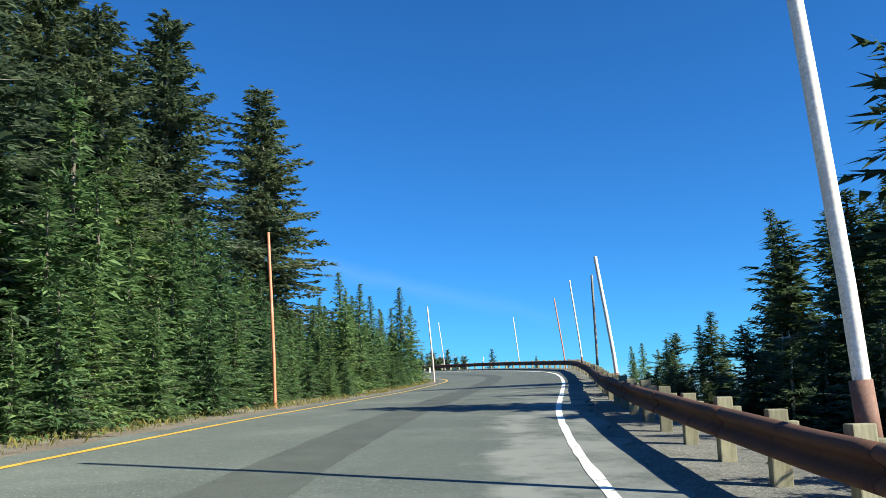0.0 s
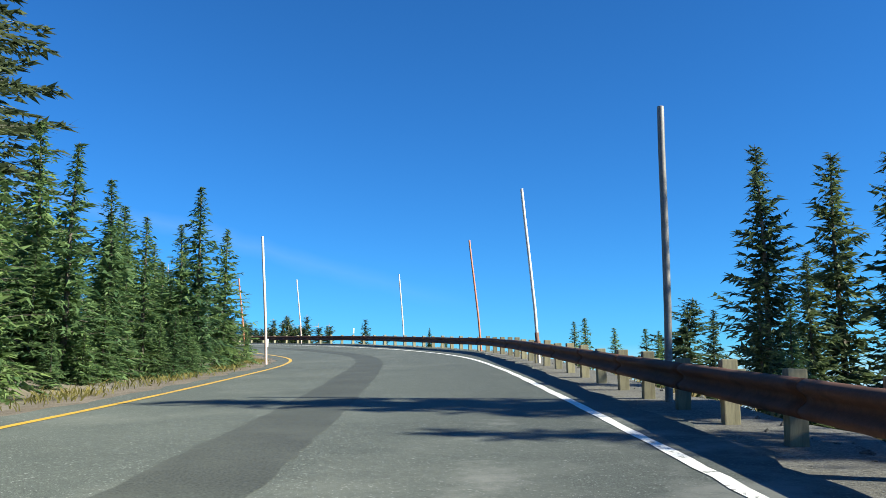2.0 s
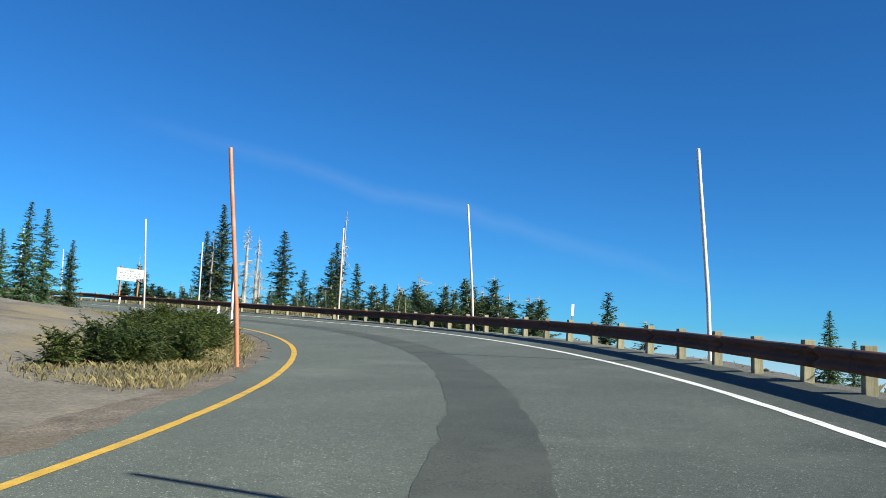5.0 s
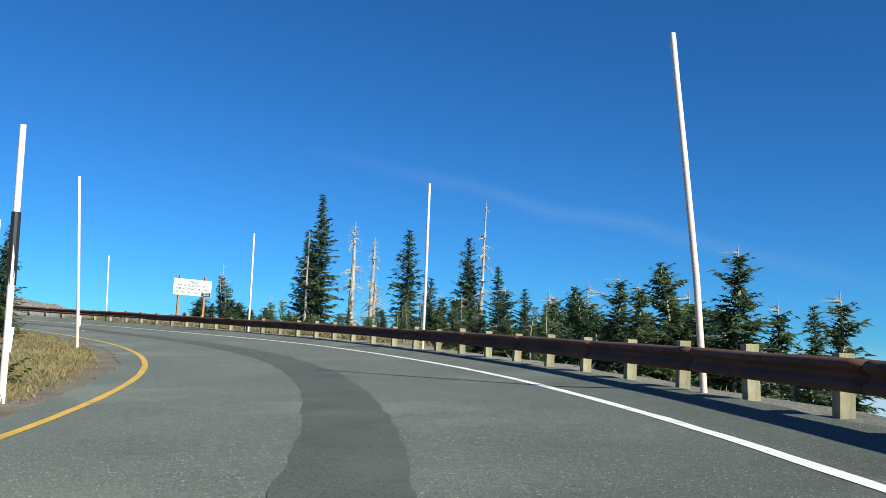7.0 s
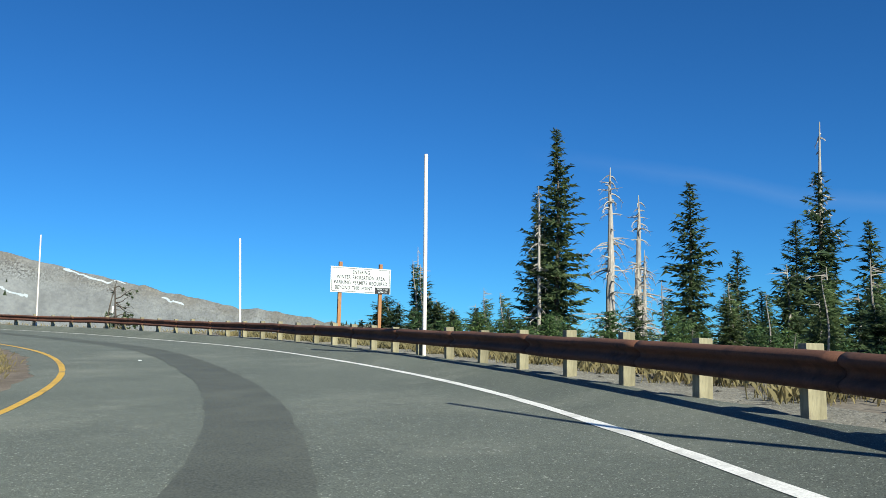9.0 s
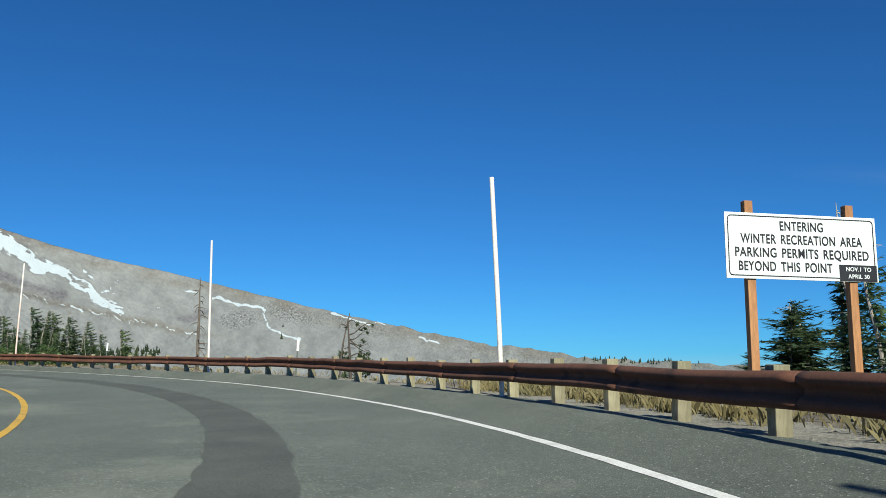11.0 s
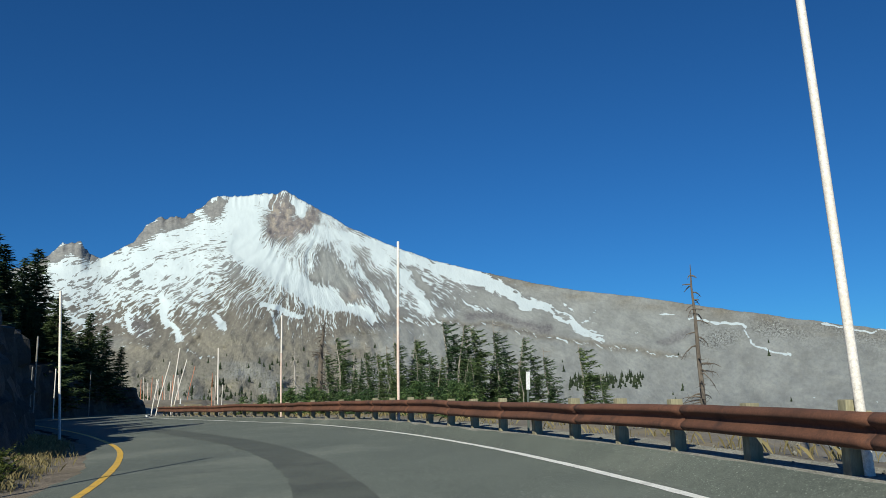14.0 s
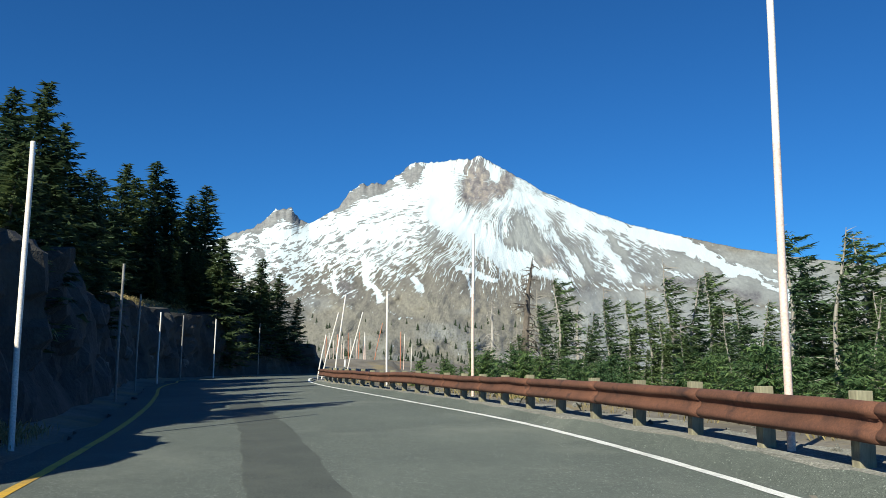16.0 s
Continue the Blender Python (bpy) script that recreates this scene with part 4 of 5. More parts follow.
# right of the road, on the slope below
for x, y, tip, k in ((19.5, 30.8, 16.0, 0), (22.5, 29.5, 17.0, 1), (13.5, 13.0, 7.0, 1), (11.0, 12.5, 5.3, 0), (12.2, 9.5, 6.0, 0), (30.4, 79.6, 16.9, 0), (34.8, 78.2, 16.0, 1), (36.5, 74.0, 15.3, 0), (31.0, 62.0, 13.2, 1), (28.0, 54, 12.5, 0), (24.5, 46, 11.5, 1), (20.0, 36, 11.5, 0), (17.0, 28.0, 11.0, 1), (23.0, 62.0, 6.6, 1), (21, 68, 4.2, 0), (14.2, 50.2, 3.7, 0), (15.0, 39, 4.6, 0), (12.5, 33, 4.6, 1), (14.5, 22, 9.5, 0), (12.0, 16, 9.0, 1), (17, 14, 12, 1), (22, 25, 13, 0), (26, 36, 13, 1)):
    plant(SPIRE[k], x, y, tip=tip)
for x, y, tip, k in ((10.8, 17.2, 9.5, 0), (10.5, 13.6, 5.6, 1), (9.6, 20.0, 4.6, 0), (9.3, 23.5, 4.6, 1), (11.0, 28.0, 3.8, 0), (8.6, 15.0, 4.2, 1), (8.0, 27.0, 2.4, 0)):
    plant(SPIRE[k], x, y, tip=tip, squeeze=1.75)
for x, y, tip, k in ((9.9, 41.0, 2.4, 0), (15.9, 74.5, 4.1, 0), (16.3, 70.2, 3.3, 1), (16.2, 65.2, 3.0, 0), (15.1, 60.5, 2.5, 1), (7.0, 80.0, 3.7, 2), (14.3, 71.3, 3.7, 1), (8.6, 84, 3.3, 2), (9.5, 47, 2.0, 1)):
    plant(YOUNG[k], x, y, tip=tip)
plant(DENSE[1], 13.4, 54.5, tip=3.6, squeeze=1.3)
for s0 in np.arange(5, 37, 1.1):
    p = place(s0 + rng.uniform(-0.4, 0.4), lerp(s0, R_S) + rng.uniform(1.6, 4.0))
    plant(DENSE[rng.randrange(2)], p[0], p[1], tip=lerp(s0, LINE[:, 2]) + rng.uniform(0.3, 0.8) + 1.1 * (s0 < 19), squeeze=1.3)
# round the outside of the bend
for x, y, tip, k in ((-1.9, 107.2, 6.3, 0), (-3.7, 112.0, 6.5, 1), (0.3, 110.4, 5.6, 2), (-5.5, 113.5, 6.3, 2), (-4.2, 109.0, 5.6, 0), (5.4, 101, 4.2, 0), (-16.9, 168, 11.2, 1), (-14.0, 129.4, 7.2, 2), (-16.1, 140.6, 6.9, 0), (-18.0, 134.5, 7.1, 1), (-20.5, 139, 7.4, 2), (-23, 137.5, 6.8, 0), (-11.0, 127, 6.6, 0), (-8.5, 124, 6.2, 1), (-26.5, 140.5, 7.2, 1), (-6.0, 121, 5.9, 2), (-13.0, 136, 7.6, 1), (-42.9, 141.9, 6.9, 0), (-43.1, 143.0, 7.1, 1), (-43.2, 145.3, 9.2, 0), (-42.2, 144.8, 8.9, 1), (-40.2, 142.5, 7.1, 2), (-39.2, 141.9, 6.8, 0), (-38.2, 141.3, 6.6, 1), (-37.3, 140.7, 6.3, 2), (-36.0, 139.1, 6.1, 0), (-38.0, 144.8, 7.5, 1), (-35.7, 140.4, 6.4, 2), (-36.7, 144.3, 7.2, 0), (-34.3, 138.8, 6.0, 1), (-40.8, 140.9, 6.6, 2), (-43.6, 141.3, 5.8, 0), (-39.0, 140.2, 6.3, 1)):
    near = tip < 7.2 and x < -34
    plant(DENSE[k % 2] if near or k == 2 or y < 130 else WINDY[k], x, y, tip=tip, turn=rng.uniform(-25, 25), squeeze=1.7 if near else 1.15)
for x, y, tip, k in ((-34.7, 146.1, 15.8, 0), (-32.4, 158.0, 14.7, 1), (-38.2, 149.9, 13.4, 0), (-22.4, 146.6, 12.3, 0), (-36.4, 147.6, 12.2, 1), (-25.6, 155.4, 11.6, 1), (-21.0, 150, 10.5, 0), (-28.0, 153, 9.8, 1)):
    plant(SPIRE[k], x, y, tip=tip, squeeze=1.0)
for x, y, tip, k in ((-32.6, 147.9, 13.8, 0), (-34.0, 153.9, 13.4, 0), (-24.8, 156.5, 17.0, 1), (-35.2, 145.2, 12.6, 1), (-33.0, 152.5, 10.0, 0), (-43.9, 146.1, 10.1, 1)):
    plant(SNAG[k], x, y, tip=tip)
for s0 in np.arange(86, 142, 0.85):
    d0 = lerp(s0, R_S) + rng.uniform(3.0, 7.0)
    p = place(s0 + rng.uniform(-0.5, 0.5), d0)
    tip = lerp(s0, LINE[:, 2]) + rng.uniform(1.2, 2.6) * np.interp(s0, [86, 99, 107, 116, 128, 142], [-1.0, -0.7, 0.2, 1.0, 1.0, 0.6])
    plant(DENSE[rng.randrange(2)] if rng.random() < 0.65 else WINDY[rng.randrange(3)], p[0], p[1], tip=tip, turn=rng.uniform(-30, 30), squeeze=1.15)
for s0 in np.arange(112, 140, 1.4):
    p = place(s0 + rng.uniform(-0.6, 0.6), lerp(s0, R_S) + rng.uniform(10.0, 20.0))
    plant(SPIRE[rng.randrange(2)] if rng.random() < 0.4 else DENSE[rng.randrange(2)], p[0], p[1], tip=lerp(s0, LINE[:, 2]) + rng.uniform(2.0, 4.4), turn=rng.uniform(-30, 30), squeeze=1.1)
for s0 in np.arange(109, 129, 0.8):
    p = place(s0 + rng.uniform(-0.4, 0.4), lerp(s0, R_S) + rng.uniform(5.0, 9.0))
    plant(DENSE[rng.randrange(2)], p[0], p[1], tip=lerp(s0, LINE[:, 2]) + rng.uniform(0.8, 2.3), turn=rng.uniform(-30, 30), squeeze=1.35)
# beside the last straight
for x, y, tip, k in ((-99.8, 134.4, 10.2, 0), (-97.7, 134.7, 9.7, 2), (-105.2, 132.1, 10.1, 1), (-104.1, 133.1, 9.7, 0), (-106.2, 132.7, 9.7, 2), (-107.3, 131.6, 9.6, 1), (-103.0, 133.7, 8.8, 0), (-111.4, 130.3, 10.0, 1), (-109.3, 131.0, 9.3, 0), (-118.3, 127.4, 10.5, 1), (-116.4, 128.3, 11.0, 0), (-101.9, 134.0, 8.5, 2), (-100.2, 134.9, 9.4, 0), (-95.6, 134.8, 8.0, 2), (-96.4, 135.3, 8.2, 0), (-114.4, 129.5, 9.1, 2), (-101.1, 133.1, 8.2, 1), (-104.3, 131.7, 8.2, 0), (-98.5, 135.4, 9.2, 1), (-93.0, 134.5, 7.4, 2), (-90.5, 139.5, 7.0, 1), (-100.0, 141.0, 8.8, 0), (-110.5, 134.5, 8.6, 1), (-107.0, 136.0, 8.6, 2), (-98.2, 135.6, 9.7, 0), (-97.1, 136.5, 9.8, 1), (-96.9, 137.3, 9.0, 2), (-97.7, 138.2, 8.3, 0), (-95.6, 138.4, 8.4, 1), (-99.1, 136.3, 8.8, 2), (-98.0, 137.0, 8.6, 0), (-94.9, 137.2, 7.9, 1)):
    plant(WINDY[k], x, y, tip=tip, turn=rng.uniform(-25, 25), squeeze=1.2)
for s0 in np.arange(196, 224, 0.62):
    p = place(s0, lerp(s0, R_S) + rng.uniform(2.2, 5.5))
    plant(BUSH[0], p[0], p[1], height=rng.uniform(0.8, 1.7), squeeze=0.8)
for s0 in np.arange(199, 236, 1.2):
    p = place(s0 + rng.uniform(-0.8, 0.8), lerp(s0, R_S) + rng.uniform(4.5, 12.0))
    plant(WINDY[rng.randrange(3)], p[0], p[1], height=rng.uniform(1.6, 3.0), turn=rng.uniform(-30, 30), squeeze=1.3)
for s0 in np.arange(124, 143, 0.9):
    p = place(s0, lerp(s0, R_S) + rng.uniform(2.8, 6.5))
    plant(BUSH[0], p[0], p[1], height=rng.uniform(0.7, 1.3), squeeze=0.9)
plant(SNAG[2], -103.3, 163.1, tip=11.5, turn=-14)
plant(WINDY[1], -103.7, 163.5, tip=8.6, turn=-14, squeeze=1.3)
plant(SNAG[4], -114.4, 152.1, tip=14.9)
plant(SNAG[3], -130.8, 125.1, tip=13.8, turn=0, tilt=-6, squeeze=1.5)
plant(SNAG[0], -120.5, 129.0, tip=10.0)
plant(SNAG[0], -128.0, 124.0, tip=11.0)
# bank inside the bend
for k in range(26):
    s0 = 166 + 0.75 * k + rng.uniform(-0.3, 0.3)
    p = place(s0, -lerp(s0, Y_S) - rng.uniform(1.6, 3.4))
    plant(SHRUB[0], p[0], p[1], height=rng.uniform(0.35, 0.75), squeeze=1.1)
plant(SPIRE[0], -29.6, 112.9, tip=7.9, squeeze=1.15)
for k in range(60):
    s0 = 82 + 0.4 * k + rng.uniform(-0.3, 0.3)
    d0, h0 = -lerp(s0, Y_S) - 2.3 - rng.uniform(0.0, 1.0) * rng.uniform(0.0, 3.6), rng.uniform(0.5, 0.95)
    p = place(s0, d0)
    plant(SHRUB[0], p[0], p[1], height=h0, squeeze=1.1)
for s0, d0, h0, k in ((74, -8.4, 4.5, 0), (77.5, -10.5, 3.2, 1), (112, -13.5, 4.8, 0), (118, -12.0, 5.2, 1), (131, -11.5, 4.6, 2), (124, -15, 6.0, 0), (106, -16.5, 4.0, 2)):
    p = place(s0, d0)
    plant(YOUNG[k], p[0], p[1], height=h0)


# ---- dry grass ----
def grass(name, label, spots, material, blade=(0.18, 0.42), count=16, spread=0.22):
    g = np.random.default_rng(5)
    v, f = [], []
    for x, y, z in spots:
        for _ in range(count):
            bx, by = x + g.normal(0, spread), y + g.normal(0, spread)
            h, az, w = g.uniform(*blade), g.random() * 6.28, g.uniform(0.003, 0.009)
            cx, cy = math.cos(az), math.sin(az)
            bend = g.uniform(0.2, 1.1) * h
            k = len(v)
            v.extend([(bx - cy * w, by + cx * w, z - 0.04), (bx + cy * w, by - cx * w, z - 0.04), (bx + cx * bend * 0.4 + cy * w, by + cy * bend * 0.4 - cx * w, z + 0.65 * h), (bx + cx * bend, by + cy * bend, z + h)])
            f.extend([(k, k + 1, k + 2), (k, k + 2, k + 3)])
    return tagged(new(name, mesh_of(name, v, f, material)), label, "grass", kind="stuff")


def spots_along(s0, s1, d_of, number, seed):
    g = np.random.default_rng(seed)
    s = g.uniform(s0, s1, number)
    p = place(s, d_of(s, g))
    return np.c_[p[:, :2], ground_z(p[:, 0], p[:, 1])]


grass("dry_grass", "straw-coloured dry grass on the bank", spots_along(79, 205, lambda s, g: -lerp(s, Y_S) - 1.5 - np.abs(g.normal(0, 1.6, len(s))) * np.interp(s, [80, 84, 103, 108], [1, 0.4, 0.4, 1]), 4200, 1), M_STRAW, (0.04, 0.17), 15)
grass("roadside_weeds", "sparse dry weeds at the foot of the trees", spots_along(-5, 72, lambda s, g: -lerp(s, Y_S) - 1.4 - np.abs(g.normal(0, 0.5, len(s))), 320, 2), M_WEED, (0.06, 0.2), 10)
grass("slope_grass", "tufts of dry grass behind the guardrail", spots_along(-5, 240, lambda s, g: lerp(s, R_S) + 0.9 + np.abs(g.normal(0, 2.0, len(s))), 800, 3), M_STRAW, (0.06, 0.24), 10)
grass("gold_grass", "golden dry grass clumps behind the guardrail posts", spots_along(122, 156, lambda s, g: lerp(s, R_S) + 0.5 + np.abs(g.normal(0, 1.4, len(s))), 420, 4), M_STRAW, (0.06, 0.26), 36, 0.13)
grass("cliff_grass", "brown dry grass on the top of the rock cutting", spots_along(234, 262, lambda s, g: -lerp(s, Y_S) - 4.6 - np.abs(g.normal(0, 3.0, len(s))), 700, 14), M_STRAW, (0.1, 0.35), 16)


# ---- loose stones ----
def stones(name, label, spots, sizes, seed):
    g = np.random.default_rng(seed)
    bm = bmesh.new()
    bmesh.ops.create_icosphere(bm, subdivisions=1, radius=1)
    base = np.array([v.co[:] for v in bm.verts])
    tri = [tuple(v.index for v in q.verts) for q in bm.faces]
    bm.free()
    v, f = [], []
    for x, y, z in spots:
        r = g.uniform(*sizes) * g.uniform(0.5, 1.0)
        k = len(v)
        shape = base * (1 + g.normal(0, 0.16, (len(base), 1))) * r * g.uniform(0.6, 1.2, 3)
        v.extend(shape + (x, y, z + 0.25 * r))
        f.extend([tuple(i + k for i in q) for q in tri])
    return tagged(new(name, mesh_of(name, v, f, M_GRAVEL)), label, "stones", kind="stuff")


stones("loose_stones", "small loose stones on the gravel shoulder", spots_along(-4, 240, lambda s, g: lerp(s, R_S) + g.uniform(-0.9, 1.0, len(s)), 900, 6), (0.02, 0.08), 7)
stones("slope_stones", "grey stones scattered behind the guardrail", spots_along(120, 240, lambda s, g: lerp(s, R_S) + g.uniform(0.6, 8.0, len(s)), 700, 8), (0.04, 0.16), 9)


# ---- rock cutting ----
def cliff():
    s = np.arange(CLIFF_FROM - 4, 280, 0.4)
    t = np.linspace(0, 1, 26)
    SS, TT = np.meshgrid(s, t, indexing="ij")
    tall = 3.9 * smooth(SS, CLIFF_FROM - 4, CLIFF_FROM + 12) * (1 + 0.22 * (1 - smooth(SS, 222, 236)) + 0.42 * smooth(SS, 226, 246)) * (1 - 0.45 * smooth(SS, 266, 279)) + 0.2
    tall = tall * (1 + 0.25 * fbm(SS * 0.12, SS * 0 + 2, 3, 31))
    foot = lerp(SS.ravel(), Y_S).reshape(SS.shape) + 2.2 + 0.8 * fbm(SS * 0.15, SS * 0 + 5, 2, 33)
    lump = 1.0 * fbm(SS * 0.35, TT * tall * 0.45, 3, 35) + 0.55 * np.round(2.5 * fbm(SS * 0.8, TT * tall * 0.9, 2, 37)) / 2.5
    back = np.where(TT < 0.8, 0.33 * TT * tall, 0.33 * 0.8 * tall + (TT - 0.8) * 14)
    d = -(foot + back) + lump * np.minimum(1, TT * 4) * 1.15
    up = np.minimum(TT / 0.8, 1) * tall + 0.25 * fbm(SS * 0.6, TT * 9, 3, 39) - 0.15
    p = place(SS.ravel(), d.ravel(), up.ravel())
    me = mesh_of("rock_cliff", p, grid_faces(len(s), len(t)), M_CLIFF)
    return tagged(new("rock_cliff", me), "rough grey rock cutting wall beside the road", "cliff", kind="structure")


cliff()
for x, y, tip, k in ((-106.6, 107.1, 16.5, 0), (-102.2, 111.2, 13.6, 1), (-113.8, 103.3, 19.4, 0), (-119.4, 100.8, 19.2, 1), (-121.8, 100.8, 17.2, 0), (-139.2, 90.9, 21.8, 1), (-143.4, 90.0, 23.9, 0), (-147.6, 89.2, 23.7, 1), (-150.9, 89.0, 25.9, 0), (-152.4, 89.7, 24.7, 1), (-155.0, 90.3, 23.7, 0), (-141.4, 90.7, 20.0, 1), (-151.2, 91.8, 20.4, 0), (-146.3, 91.0, 21.0, 0), (-157.7, 91.2, 25.2, 1), (-155.5, 91.4, 20.3, 0), (-151.1, 96.0, 18.4, 1), (-159.9, 96.4, 17.7, 0), (-163.4, 97.0, 16.6, 1), (-166.9, 97.7, 14.3, 0), (-157.7, 96.2, 15.2, 1), (-100.5, 112.3, 12.4, 0), (-114.3, 104.0, 16.0, 1), (-119.8, 101.5, 16.4, 0), (-122.1, 101.2, 14.9, 0), (-107.3, 108.0, 13.5, 1)):
    plant(SPIRE_FAR[k], x, y, tip=tip + (1.0 if x > -125 else 0.3), squeeze=1.45)
for s0, d0, h0 in ((189, -13.5, 8.5), (194, -14.5, 9.5), (197, -14.0, 10.0), (200, -12.0, 9.0)):
    p = place(s0, d0)
    plant(SPIRE_FAR[int(s0) % 2], p[0], p[1], height=h0)
for k in range(16):
    s0 = 257 + 1.1 * k
    p = place(s0, -lerp(s0, Y_S) - rng.uniform(6.4, 8.6))
    plant(SPIRE_FAR[k % 2], p[0], p[1], height=rng.uniform(4.2, 6.8) * (1 - 0.02 * k), squeeze=1.2)
for k in range(60):
    s0 = rng.uniform(204, 274)
    d0 = -lerp(s0, Y_S) - (5.6 if s0 < 230 or s0 > 258 else 14.0) - abs(rng.gauss(0, 3.0))
    p = place(s0, d0)
    plant(SPIRE_FAR[k % 2], p[0], p[1], height=rng.uniform(3.5, 6.5), squeeze=1.15)


def boulder(x, y, z, r, seed):
    bm = bmesh.new()
    bmesh.ops.create_icosphere(bm, subdivisions=3, radius=r)
    for v in bm.verts:
        c = v.co.copy()
        v.co = c * (1 + 0.3 * noise.noise(c * 1.6 / r + Vector((seed, 0, 0))) + 0.12 * noise.noise(c * 4 / r))
        v.co.z *= 0.75
    me = bpy.data.meshes.new("boulder")
    bm.to_mesh(me)
    bm.free()
    me.materials.append(M_ROCK)
    ob = new("boulder", me)
    ob.location = (x, y, z)
    return tagged(ob, "pale grey boulder on the top of the rock cutting", "boulder", group="boulders")


for k in range(16):
    s0 = 224 + 2.2 * k + rng.uniform(-1, 1)
    p = place(s0, -lerp(s0, Y_S) - rng.uniform(3.4, 4.8))
    boulder(p[0], p[1], float(ground_z(p[:1], p[1:2])[0]) + 0.3, rng.uniform(0.55, 1.25), k)


bm = box(0.1, 0.07, 0.025, 0.0, 0.01)
me = bpy.data.meshes.new("litter")
bm.to_mesh(me)
bm.free()
me.materials.append(M_SIGN)
litter = tagged(new("litter", me), "scrap of white litter lying on the asphalt", "litter")
litter.matrix_basis = pose(*place(140.6, -1.8, 0.012), 0, 0, 35)


# ---- the mountain ----
PEAK_AZ = [28, 37, 43, 50, 54, 62, 68, 73, 77, 80, 84, 87, 90, 93, 95, 96, 97, 98.6, 100.4, 101.3, 102.3, 103.2, 104.0, 105.3, 106.2, 107.0, 108.9, 109.6, 110.1, 111.2, 112.1, 114.3, 120, 130, 150]
PEAK_EL = [0.6, 1.1, 1.3, 2.2, 2.9, 4.5, 5.75, 6.8, 7.45, 8.1, 9.15, 9.95, 11.1, 12.45, 13.6, 14.2, 14.72, 14.5, 14.35, 14.3, 14.0, 13.1, 12.85, 12.75, 12.3, 11.1, 9.95, 10.2, 10.95, 10.9, 9.9, 8.9, 6.8, 5.0, 2.0]
CENTRE = (-78.0, 129.0, 6.5)
APEX = (95.0, 13.9)


def mountain_material():
    m, nt, sh = nodes_of("volcanic_scree_and_snow")

    def attribute(key):
        a = nt.nodes.new("ShaderNodeAttribute")
        a.attribute_name = key
        return a.outputs["Fac"]

    def layer(key):
        u = nt.nodes.new("ShaderNodeUVMap")
        u.uv_map = key
        return u.outputs[0]

    fan, flat = layer("fall_line"), layer("slope")
    streak = noise_node(nt, fan, 1.0, 5, 0.6)
    thin = noise_node(nt, fan, 2.3, 3, 0.55)
    wide = noise_node(nt, flat, 0.55, 6, 0.62)
    fine = noise_node(nt, flat, 5.0, 7, 0.72)
    rock = ramp_node(nt, wide, [(0.34, (0.225, 0.236, 0.227)), (0.5, (0.285, 0.3, 0.288)), (0.66, (0.335, 0.353, 0.34))])
    rock = mix_node(nt, attribute("brown"), rock, ramp_node(nt, fine, [(0.35, (0.175, 0.163, 0.13)), (0.65, (0.262, 0.245, 0.2))]))
    rock = mix_node(nt, attribute("ochre"), rock, ramp_node(nt, noise_node(nt, flat, 2.2, 7, 0.75), [(0.38, (0.13, 0.125, 0.135)), (0.5, (0.265, 0.238, 0.228)), (0.6, (0.42, 0.375, 0.3))]))
    rock = mix_node(nt, attribute("dark"), rock, ramp_node(nt, fine, [(0.38, (0.09, 0.086, 0.092)), (0.62, (0.21, 0.2, 0.205))]))
    rock = mix_node(nt, 1.0, rock, ramp_node(nt, fine, [(0.36, (0.88, 0.88, 0.89)), (0.5, (1.0, 1.0, 1.0)), (0.64, (1.06, 1.06, 1.05))]), "MULTIPLY")
    rock = mix_node(nt, 1.0, rock, ramp_node(nt, thin, [(0.36, (0.91, 0.91, 0.92)), (0.64, (1.06, 1.06, 1.05))]), "MULTIPLY")
    # rock is multiplied darker where the snow field is strong
    rock = mix_node(nt, attribute("rock_by_snow"), rock, mix_node(nt, 1.0, rock, (0.72, 0.71, 0.73), "MULTIPLY"))
    dots = ramp_node(nt, noise_node(nt, flat, 7, 4, 0.6), [(0.55, (0, 0, 0)), (0.6, (1, 1, 1))])
    rock = mix_node(nt, math_node(nt, "MULTIPLY", attribute("scrub"), dots), rock, (0.12, 0.122, 0.075))
    blocks = ramp_node(nt, noise_node(nt, flat, 8, 5, 0.7), [(0.5, (0, 0, 0)), (0.54, (1, 1, 1))])
    rock = mix_node(nt, math_node(nt, "MULTIPLY", attribute("boulders"), blocks), rock, (0.1, 0.1, 0.092))
    flecks = ramp_node(nt, noise_node(nt, flat, 9.5, 4, 0.7), [(0.6, (0, 0, 0)), (0.63, (1, 1, 1))])
    mask = math_node(nt, "ADD", attribute("snow"), math_node(nt, "MULTIPLY", math_node(nt, "SUBTRACT", streak, 0.5), 1.6))
    mask = math_node(nt, "ADD", mask, math_node(nt, "MULTIPLY", math_node(nt, "SUBTRACT", thin, 0.5), 1.5))
    mask = math_node(nt, "ADD", mask, math_node(nt, "MULTIPLY", math_node(nt, "SUBTRACT", fine, 0.5), 0.8))
    mask = ramp_node(nt, mask, [(0.48, (0, 0, 0)), (0.52, (1, 1, 1))])
    mask = math_node(nt, "MAXIMUM", mask, math_node(nt, "MULTIPLY", math_node(nt, "MULTIPLY", attribute("boulders"), flecks), 0.8))
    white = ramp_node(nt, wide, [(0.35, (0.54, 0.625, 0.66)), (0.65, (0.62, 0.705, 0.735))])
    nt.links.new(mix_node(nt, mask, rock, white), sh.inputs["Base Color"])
    sh.inputs["Roughness"].default_value = 0.85
    bump_node(nt, sh, mix_node(nt, 0.4, fine, thin), 0.45, 9.0)
    return m


